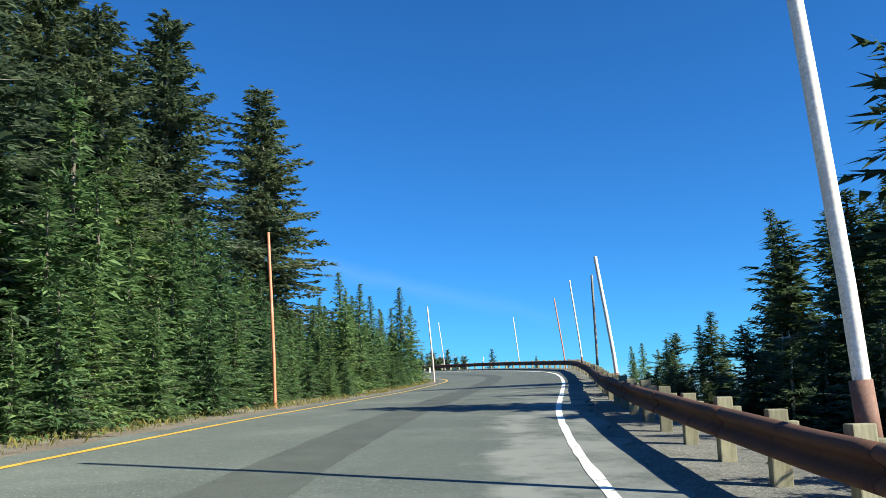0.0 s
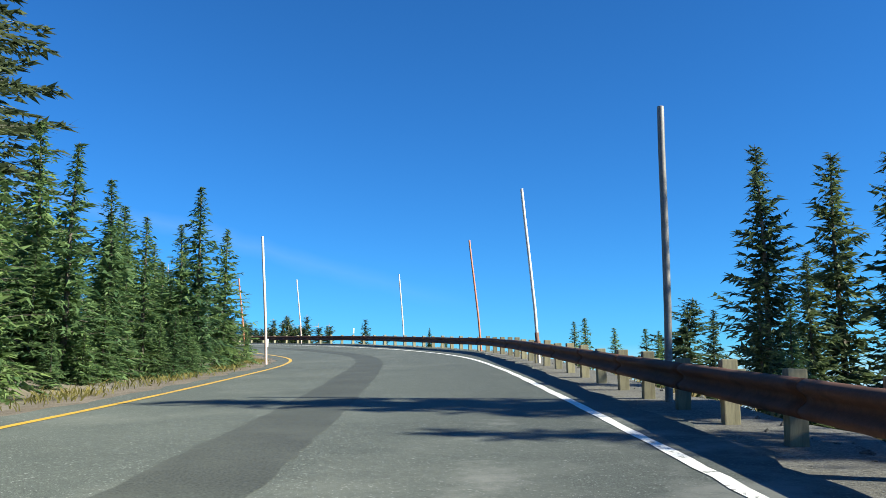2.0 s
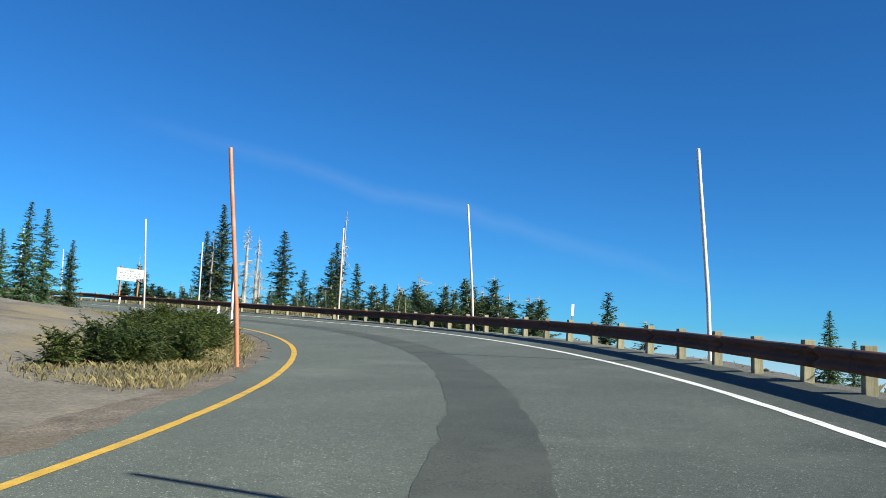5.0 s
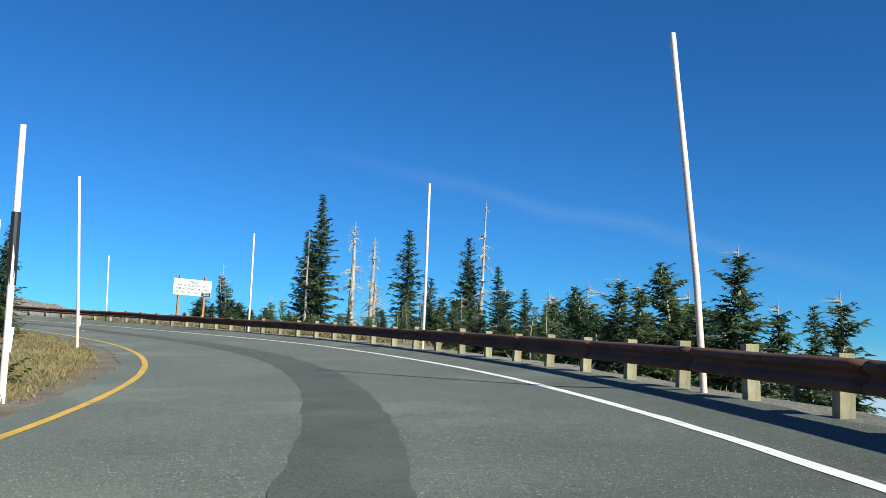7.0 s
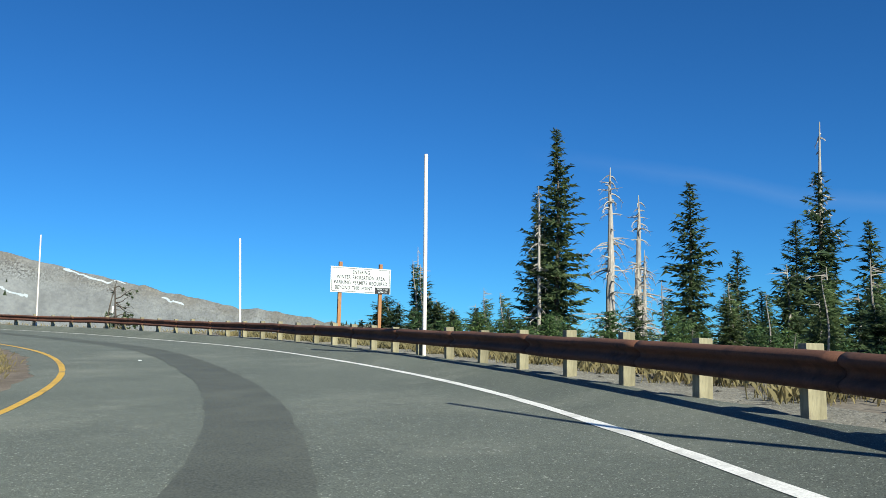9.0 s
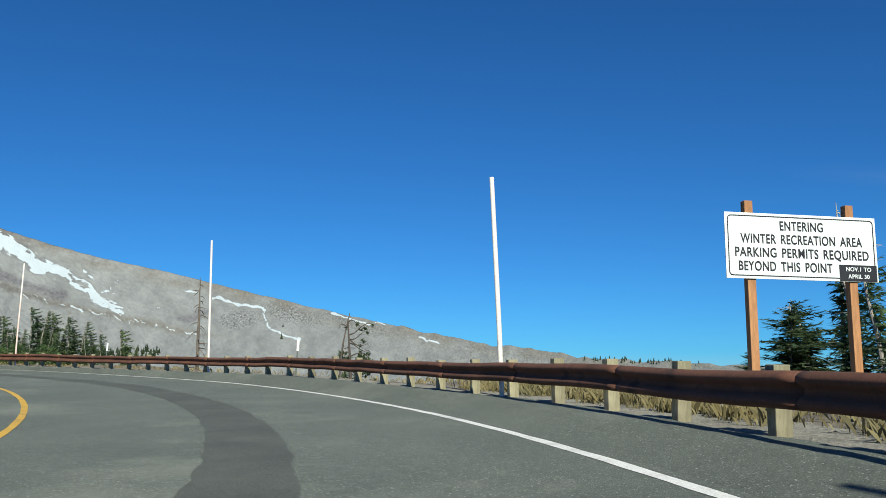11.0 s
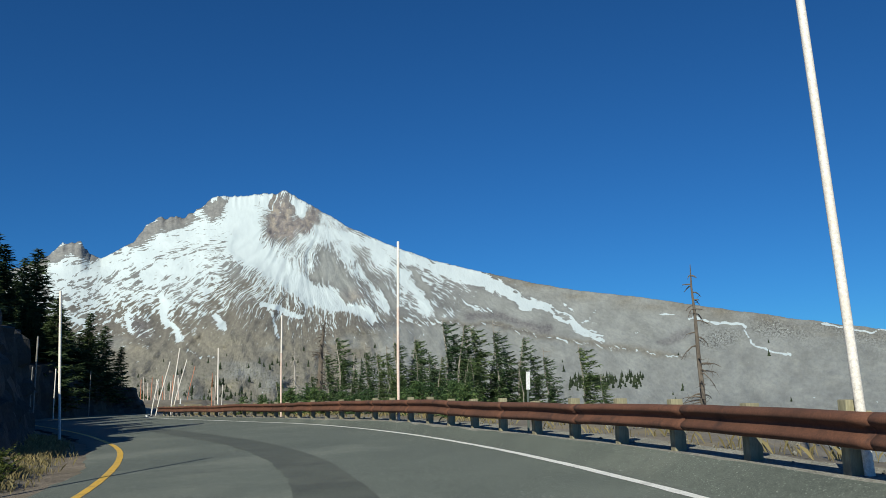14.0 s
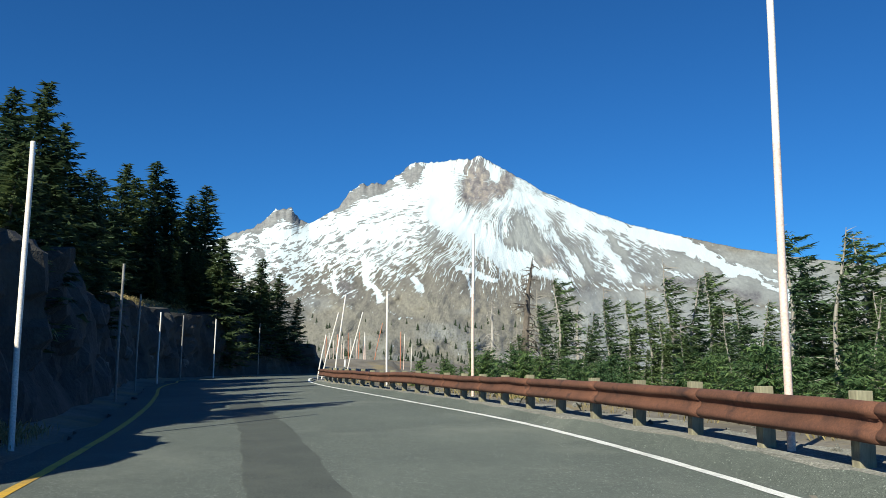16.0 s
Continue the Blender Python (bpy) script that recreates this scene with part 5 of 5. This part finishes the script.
def mountain():
    az = np.concatenate([np.arange(28, 50, 0.25), np.arange(50, 84, 0.13), np.arange(84, 116, 0.085), np.arange(116, 150.1, 0.4)])
    t = np.concatenate([np.linspace(0, 1, 200) ** 0.9, [1.03, 1.08, 1.16]])
    A, T = np.meshgrid(az, t, indexing="ij")
    top = np.interp(A, PEAK_AZ, PEAK_EL)
    reach = np.interp(A, [28, 45, 60, 72, 90, 97, 150], [1100, 1300, 1700, 2300, 3600, 4300, 4300])
    tt = np.minimum(T, 1)
    mid = np.sin(np.pi * tt) ** 0.6
    low = np.interp(A, [28, 60, 80, 100, 150], [-7, -7, -5, -3.5, -2])
    soft = top.copy()
    for _ in range(420):
        soft[1:-1] = 0.25 * soft[:-2] + 0.5 * soft[1:-1] + 0.25 * soft[2:]
    el = low + (soft - low) * (0.15 * tt + 0.85 * tt ** np.interp(A, [28, 60, 97], [0.7, 0.75, 0.95])) + (top - soft) * smooth(tt, 0.86, 1.0)
    # jagged crags along the skyline
    toothed = np.interp(A, [62, 84, 92, 96, 101, 102.4, 103.4, 106.8, 107.4, 109.2, 110, 112, 114, 118], [0.12, 0.16, 0.2, 0.6, 0.5, 0.9, 0.9, 1.0, 0.15, 0.15, 1.0, 1.0, 0.7, 0.3])
    el = el + smooth(tt, 0.93, 1.0) * 0.36 * toothed * fbm(A * 2.6, tt * 0 + 1.5, 4, 81) + 0.25 * fbm(A * 0.9, tt * 14, 4, 78) * (1 - smooth(el, 3.0, 6.5)) * smooth(tt, 0.03, 0.15)
    el = el - np.maximum(T - 1, 0) * 45
    wA, wE = 1.1 * fbm(A * 0.3, el * 0.3, 4, 61), 0.8 * fbm(A * 0.3 + 30, el * 0.3, 4, 62)
    fall = np.arctan2(A + wA - APEX[0], np.maximum(APEX[1] - el - wE, 0.35))
    away = np.hypot(A - APEX[0], APEX[1] - el)
    Aw, ew = A + 0.5 * fbm(A * 1.1, el * 1.1, 4, 83), el + 0.34 * fbm(A * 1.1 + 40, el * 1.1, 4, 85)

    def spot(a, e, ra, re, tilt=0.0):
        """A soft patch round an azimuth and an elevation; tilt: degrees up for each degree of azimuth."""
        return np.exp(-((((Aw - a) / ra) ** 2 + ((ew - e - tilt * (Aw - a)) / re) ** 2) ** 1.6))

    def band(width, *line):
        """A soft band along a line of azimuths and elevations."""
        best = np.full(A.shape, 1e9)
        for (a0, e0), (a1, e1) in zip(line[:-1], line[1:]):
            u = np.clip(((Aw - a0) * (a1 - a0) + (ew - e0) * (e1 - e0)) / ((a1 - a0) ** 2 + (e1 - e0) ** 2), 0, 1)
            best = np.minimum(best, np.hypot(Aw - a0 - u * (a1 - a0), ew - e0 - u * (e1 - e0)))
        return np.exp(-((best / width) ** 3))

    crater = np.clip(spot(97.5, 13.1, 1.1, 1.5) + 0.75 * spot(96.6, 11.9, 1.7, 0.7, -0.1) + spot(95.4, 12.9, 1.0, 0.8, -0.6), 0, 1)
    crags = np.clip(spot(101.9, 13.6, 0.75, 0.6, -0.2) + spot(101.8, 13.0, 0.4, 0.5) + band(0.42, (103.8, 12.85), (105.2, 12.3), (106.9, 11.25)) + band(0.4, (109.7, 10.3), (110.8, 10.5), (112.2, 9.6)) + 0.7 * band(0.2, (112.2, 9.6), (114.3, 8.8)), 0, 1)
    glacier = band(0.85, (99.9, 13.4), (99.7, 10.6)) + band(0.6, (99.7, 10.8), (96.5, 8.7), (93.8, 7.1)) + band(0.34, (94.2, 7.2), (91.1, 6.2))
    face = np.clip(band(0.75, (94.3, 10.0), (93.0, 7.9)) + spot(94.9, 8.9, 0.7, 0.5) + 0.8 * band(0.28, (92.2, 9.9), (89.6, 6.9)) + 0.9 * band(0.32, (88.6, 9.1), (87.0, 7.2), (86.5, 6.6)), 0, 1)
    ramps = band(0.35, (93.2, 10.9), (91.3, 8.6), (90.2, 6.9)) + band(0.4, (91.0, 10.5), (88.6, 8.4), (87.4, 6.5)) + band(0.35, (95.0, 12.2), (91.0, 11.0), (87.6, 9.75)) + band(0.35, (87.6, 7.4), (85.7, 6.25))
    gullies = band(0.26, (105.2, 7.5), (104.8, 6.2), (104.2, 4.9)) + band(0.22, (101.5, 6.3), (101.1, 5.4)) + 0.8 * band(0.16, (98.6, 7.2), (95.9, 6.3)) + 0.7 * band(0.12, (98.1, 6.7), (97.7, 5.0)) + 0.8 * band(0.12, (107.1, 6.2), (106.8, 5.3)) + 0.6 * band(0.15, (110.6, 6.2), (109.2, 5.4)) + 0.5 * band(0.1, (103.6, 4.1), (101.0, 3.4))
    tails = band(0.4, (86.6, 9.3), (84.2, 8.8)) + band(0.42, (84.4, 8.9), (80.3, 6.75)) + band(0.22, (80.4, 6.7), (76.8, 5.0)) + band(0.3, (77.1, 5.0), (75.7, 4.2)) + 0.8 * band(0.16, (80.0, 6.7), (77.8, 6.1), (77.0, 5.3)) + 0.7 * band(0.1, (77.9, 6.7), (77.2, 6.1)) + 0.6 * band(0.14, (84.8, 7.0), (82.7, 6.2)) + 0.6 * band(0.1, (75.8, 6.0), (76.6, 5.2)) + 0.6 * band(0.1, (73.0, 4.6), (74.4, 3.9))
    strips = band(0.075, (69.9, 5.2), (66.9, 4.55), (65.85, 3.2)) + band(0.07, (65.6, 3.1), (63.6, 2.5)) + band(0.06, (61.5, 4.2), (58.0, 3.5)) + band(0.07, (55.6, 2.85), (54.9, 2.5), (54.0, 2.4)) + band(0.06, (71.3, 5.4), (70.4, 5.3))
    moraine = np.interp(Aw, [62, 66, 70.8, 76.5, 82.3, 90, 93], [1.0, 1.9, 2.62, 3.77, 5.09, 5.9, 6.0])
    line = np.interp(Aw, [28, 74, 86, 87, 91, 93.8, 96.5, 98.5, 100.2, 101.6, 103.5, 105.5, 107.5, 110, 114, 120], [14, 14, 9.0, 7.6, 6.6, 7.0, 8.0, 8.3, 8.5, 8.5, 7.3, 7.4, 7.2, 6.7, 6.9, 7.2])
    snow = 0.5 + np.clip(0.13 * (ew - line + 0.35), -0.5, 0.06) + 0.08 * smooth(ew, 9.5, 12.0) - 0.16 * smooth(Aw, 94.5, 93) + 0.1 * smooth(Aw, 90.5, 88.5)
    snow = snow + 0.75 * glacier + 0.35 * spot(104.2, 9.5, 1.8, 0.6, -0.2) + 0.2 * band(0.5, (111.5, 9.0), (107.0, 10.0), (103.6, 11.6), (101.0, 12.2)) + 0.42 * ramps + 0.75 * gullies + 0.85 * tails + 1.1 * strips
    snow = snow - 0.48 * crater - 0.72 * crags - 0.55 * face + 0.75 * band(0.22, (96.7, 14.1), (95.9, 13.0)) + 0.3 * spot(95.6, 11.6, 0.8, 0.5)
    snow = snow + 0.42 * np.exp(-(((ew - moraine - 0.1) / 0.16) ** 2)) * smooth(A, 66, 72) * smooth(A, 90, 85) - 0.3 * spot(100.3, 9.2, 0.9, 0.9, 0.5)
    ochre = np.clip(crater + 0.15 * crags + 0.6 * spot(92.5, 7.7, 0.8, 0.5), 0, 1)
    dark = np.clip(0.75 * band(0.3, (84.5, 6.15), (82.0, 5.75), (79.2, 5.0)) + 0.7 * spot(106.3, 5.7, 0.7, 0.6, 0.6) + 0.5 * crags + 0.5 * spot(91.0, 5.75, 1.6, 0.25) + 0.6 * band(0.2, (71.5, 3.7), (70.0, 4.3)), 0, 1)
    brown = np.clip(2.3 * (1 - smooth(ew - line, -0.8, 1.0)) * smooth(Aw, 89, 94) * (0.45 + 0.55 * smooth(ew, 2.0, 5.6)) * (0.75 + fbm(A * 0.5, el * 1.1, 3, 89)) + 0.8 * np.exp(-(((ew - moraine - 0.15) / 0.2) ** 2)) * smooth(A, 67, 72) * smooth(A, 93, 88) + 0.75 * smooth(top - el, 1.3, 0.2) * smooth(A, 88, 82) * (0.7 + fbm(A * 0.8, el * 2, 3, 92)), 0, 1)
    scrub = np.clip((1 - smooth(el, 1.6, 5.2)) * (0.04 + 0.96 * smooth(A, 80, 92)) + 0.8 * spot(91.8, 5.05, 1.4, 0.2) + 0.8 * spot(100.5, 5.0, 1.0, 0.3) + 0.4 * smooth(el, 3.2, 2.0) * smooth(A, 60, 52), 0, 1)
    boulders = np.clip(1.0 * spot(68.0, 3.7, 1.3, 0.6) + 0.9 * spot(64.4, 4.2, 1.7, 0.55, 0.2) + 0.5 * spot(60, 3.6, 2.4, 0.3, 0.28) + 0.6 * spot(91.0, 5.8, 1.8, 0.3) + 0.35 * spot(84.0, 6.4, 2.5, 0.5, 0.35) + 0.22 * smooth(A, 72, 66) * smooth(top - el, 2.6, 1.2), 0, 1)
    # relief: ribs down the fall line, valleys, loose rubble
    ribs = 1 - 2.2 * np.abs(fbm(fall * 4.5, away * 0.14 + 3, 4, 63))
    gully = 1 - 2.2 * np.abs(fbm(fall * 13, away * 0.3, 3, 73))
    rubble = fbm(A * 2.4, el * 2.4, 4, 77)
    bumps = fbm(A * 0.55, el * 0.8, 3, 65)
    steep = np.interp(A, [50, 70, 88], [0.35, 0.6, 1.0]) * (1 - 0.6 * np.clip(glacier, 0, 1))
    R = 230 + (reach - 230) * tt**1.25
    R = R - mid * reach * steep * (0.011 * ribs + 0.0045 * gully + 0.0045 * rubble * (1 + 3.0 * crater + 3.0 * crags) + (0.012 + 0.017 * smooth(el, 7, 4)) * bumps)
    R = R + 0.012 * reach * band(0.7, (105.6, 7.0), (104.2, 4.7), (100.6, 3.6)) - 0.01 * reach * (band(0.8, (101.4, 8.4), (98.5, 6.2)) + 0.7 * band(0.6, (107.4, 7.2), (106.0, 5.6))) + np.maximum(T - 1, 0) * 1500
    a = np.radians(A)
    X = CENTRE[0] - np.sin(a) * R
    Y = CENTRE[1] + np.cos(a) * R
    Z = CENTRE[2] + np.tan(np.radians(el)) * R
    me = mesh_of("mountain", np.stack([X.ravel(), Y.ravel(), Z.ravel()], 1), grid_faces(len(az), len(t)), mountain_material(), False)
    rock_by_snow = smooth(snow, 0.02, 0.4) * smooth(A, 72, 84)
    for key, v in (("snow", snow), ("rock_by_snow", rock_by_snow), ("ochre", ochre), ("dark", dark), ("brown", brown), ("scrub", scrub), ("boulders", boulders)):
        me.attributes.new(key, "FLOAT", "POINT").data.foreach_set("value", v.ravel().astype(np.float32))
    idx = np.empty(len(me.loops), np.int32)
    me.loops.foreach_get("vertex_index", idx)
    for key, u, v in (("fall_line", fall * 52, away * 0.8), ("slope", A, el)):
        coords = np.stack([u.ravel(), v.ravel()], 1)[idx]
        me.uv_layers.new(name=key).data.foreach_set("uv", coords.ravel().astype(np.float32))
    tagged(new("mountain", me), "snow-streaked grey volcanic mountain peak with rocky crags", "mountain", kind="structure")
    return A, el, X, Y, Z


A_M, EL_M, X_M, Y_M, Z_M = mountain()


# ---- small far trees on the lower slopes ----
def far_trees():
    g = np.random.default_rng(12)
    pick = np.flatnonzero((EL_M.ravel() > -1.0) & (EL_M.ravel() < 4.2) & (A_M.ravel() > 62))
    weight = np.where(A_M.ravel()[pick] > 88, 1.0, 0.05) * np.clip(4.4 - EL_M.ravel()[pick], 0.1, 4)
    weight = weight * (fbm(A_M.ravel()[pick] * 0.8, EL_M.ravel()[pick] * 2.0, 3, 91) > 0.1)
    chosen = g.choice(pick, 620, p=weight / weight.sum())
    grove = np.flatnonzero((np.abs(A_M.ravel() - 75.2) < 2.4) & (EL_M.ravel() > 0.7) & (EL_M.ravel() < 1.5))
    chosen = np.concatenate([chosen, g.choice(grove, 140)])
    brow = np.flatnonzero((A_M.ravel() > 36) & (A_M.ravel() < 44) & (EL_M.ravel() > np.interp(A_M.ravel(), PEAK_AZ, PEAK_EL) - 0.25))
    chosen = np.concatenate([chosen, g.choice(brow, 80)])
    v, f = [], []
    for i in chosen:
        p = np.array([X_M.ravel()[i], Y_M.ravel()[i], Z_M.ravel()[i]]) + g.normal(0, 1.5, 3) * (1, 1, 0)
        dist = math.hypot(p[0] - CENTRE[0], p[1] - CENTRE[1])
        h = min(11.0, (0.0075 if A_M.ravel()[i] > 50 else 0.004) * dist * g.uniform(0.4, 1.3) + 0.6)
        for j in range(5):
            z0, z1, r = h * (0.17 * j - 0.05), h * (0.17 * j + 0.36), 0.32 * h * (1 - 0.17 * j) * g.uniform(0.8, 1.2)
            k = len(v)
            spin = g.random() * 6
            for q in range(6):
                w = spin + 1.047 * q
                rr = r * (1 if q % 2 else 0.6)
                v.append(p + (math.cos(w) * rr, math.sin(w) * rr, z0 + g.normal(0, 0.03) * h))
            v.append(p + (0, 0, z1))
            f.extend([(k + q, k + (q + 1) % 6, k + 6) for q in range(6)])
    tagged(new("far_trees", mesh_of("far_trees", v, f, M_FAR)), "scattered small dark conifers on the far slopes", "trees", kind="stuff")


far_trees()

for proto in TALL + YOUNG + SPIRE + SPIRE_FAR + WINDY + DENSE + BUSH + SHRUB + SNAG:
    for o in (*proto.children_recursive, proto):
        bpy.data.objects.remove(o)
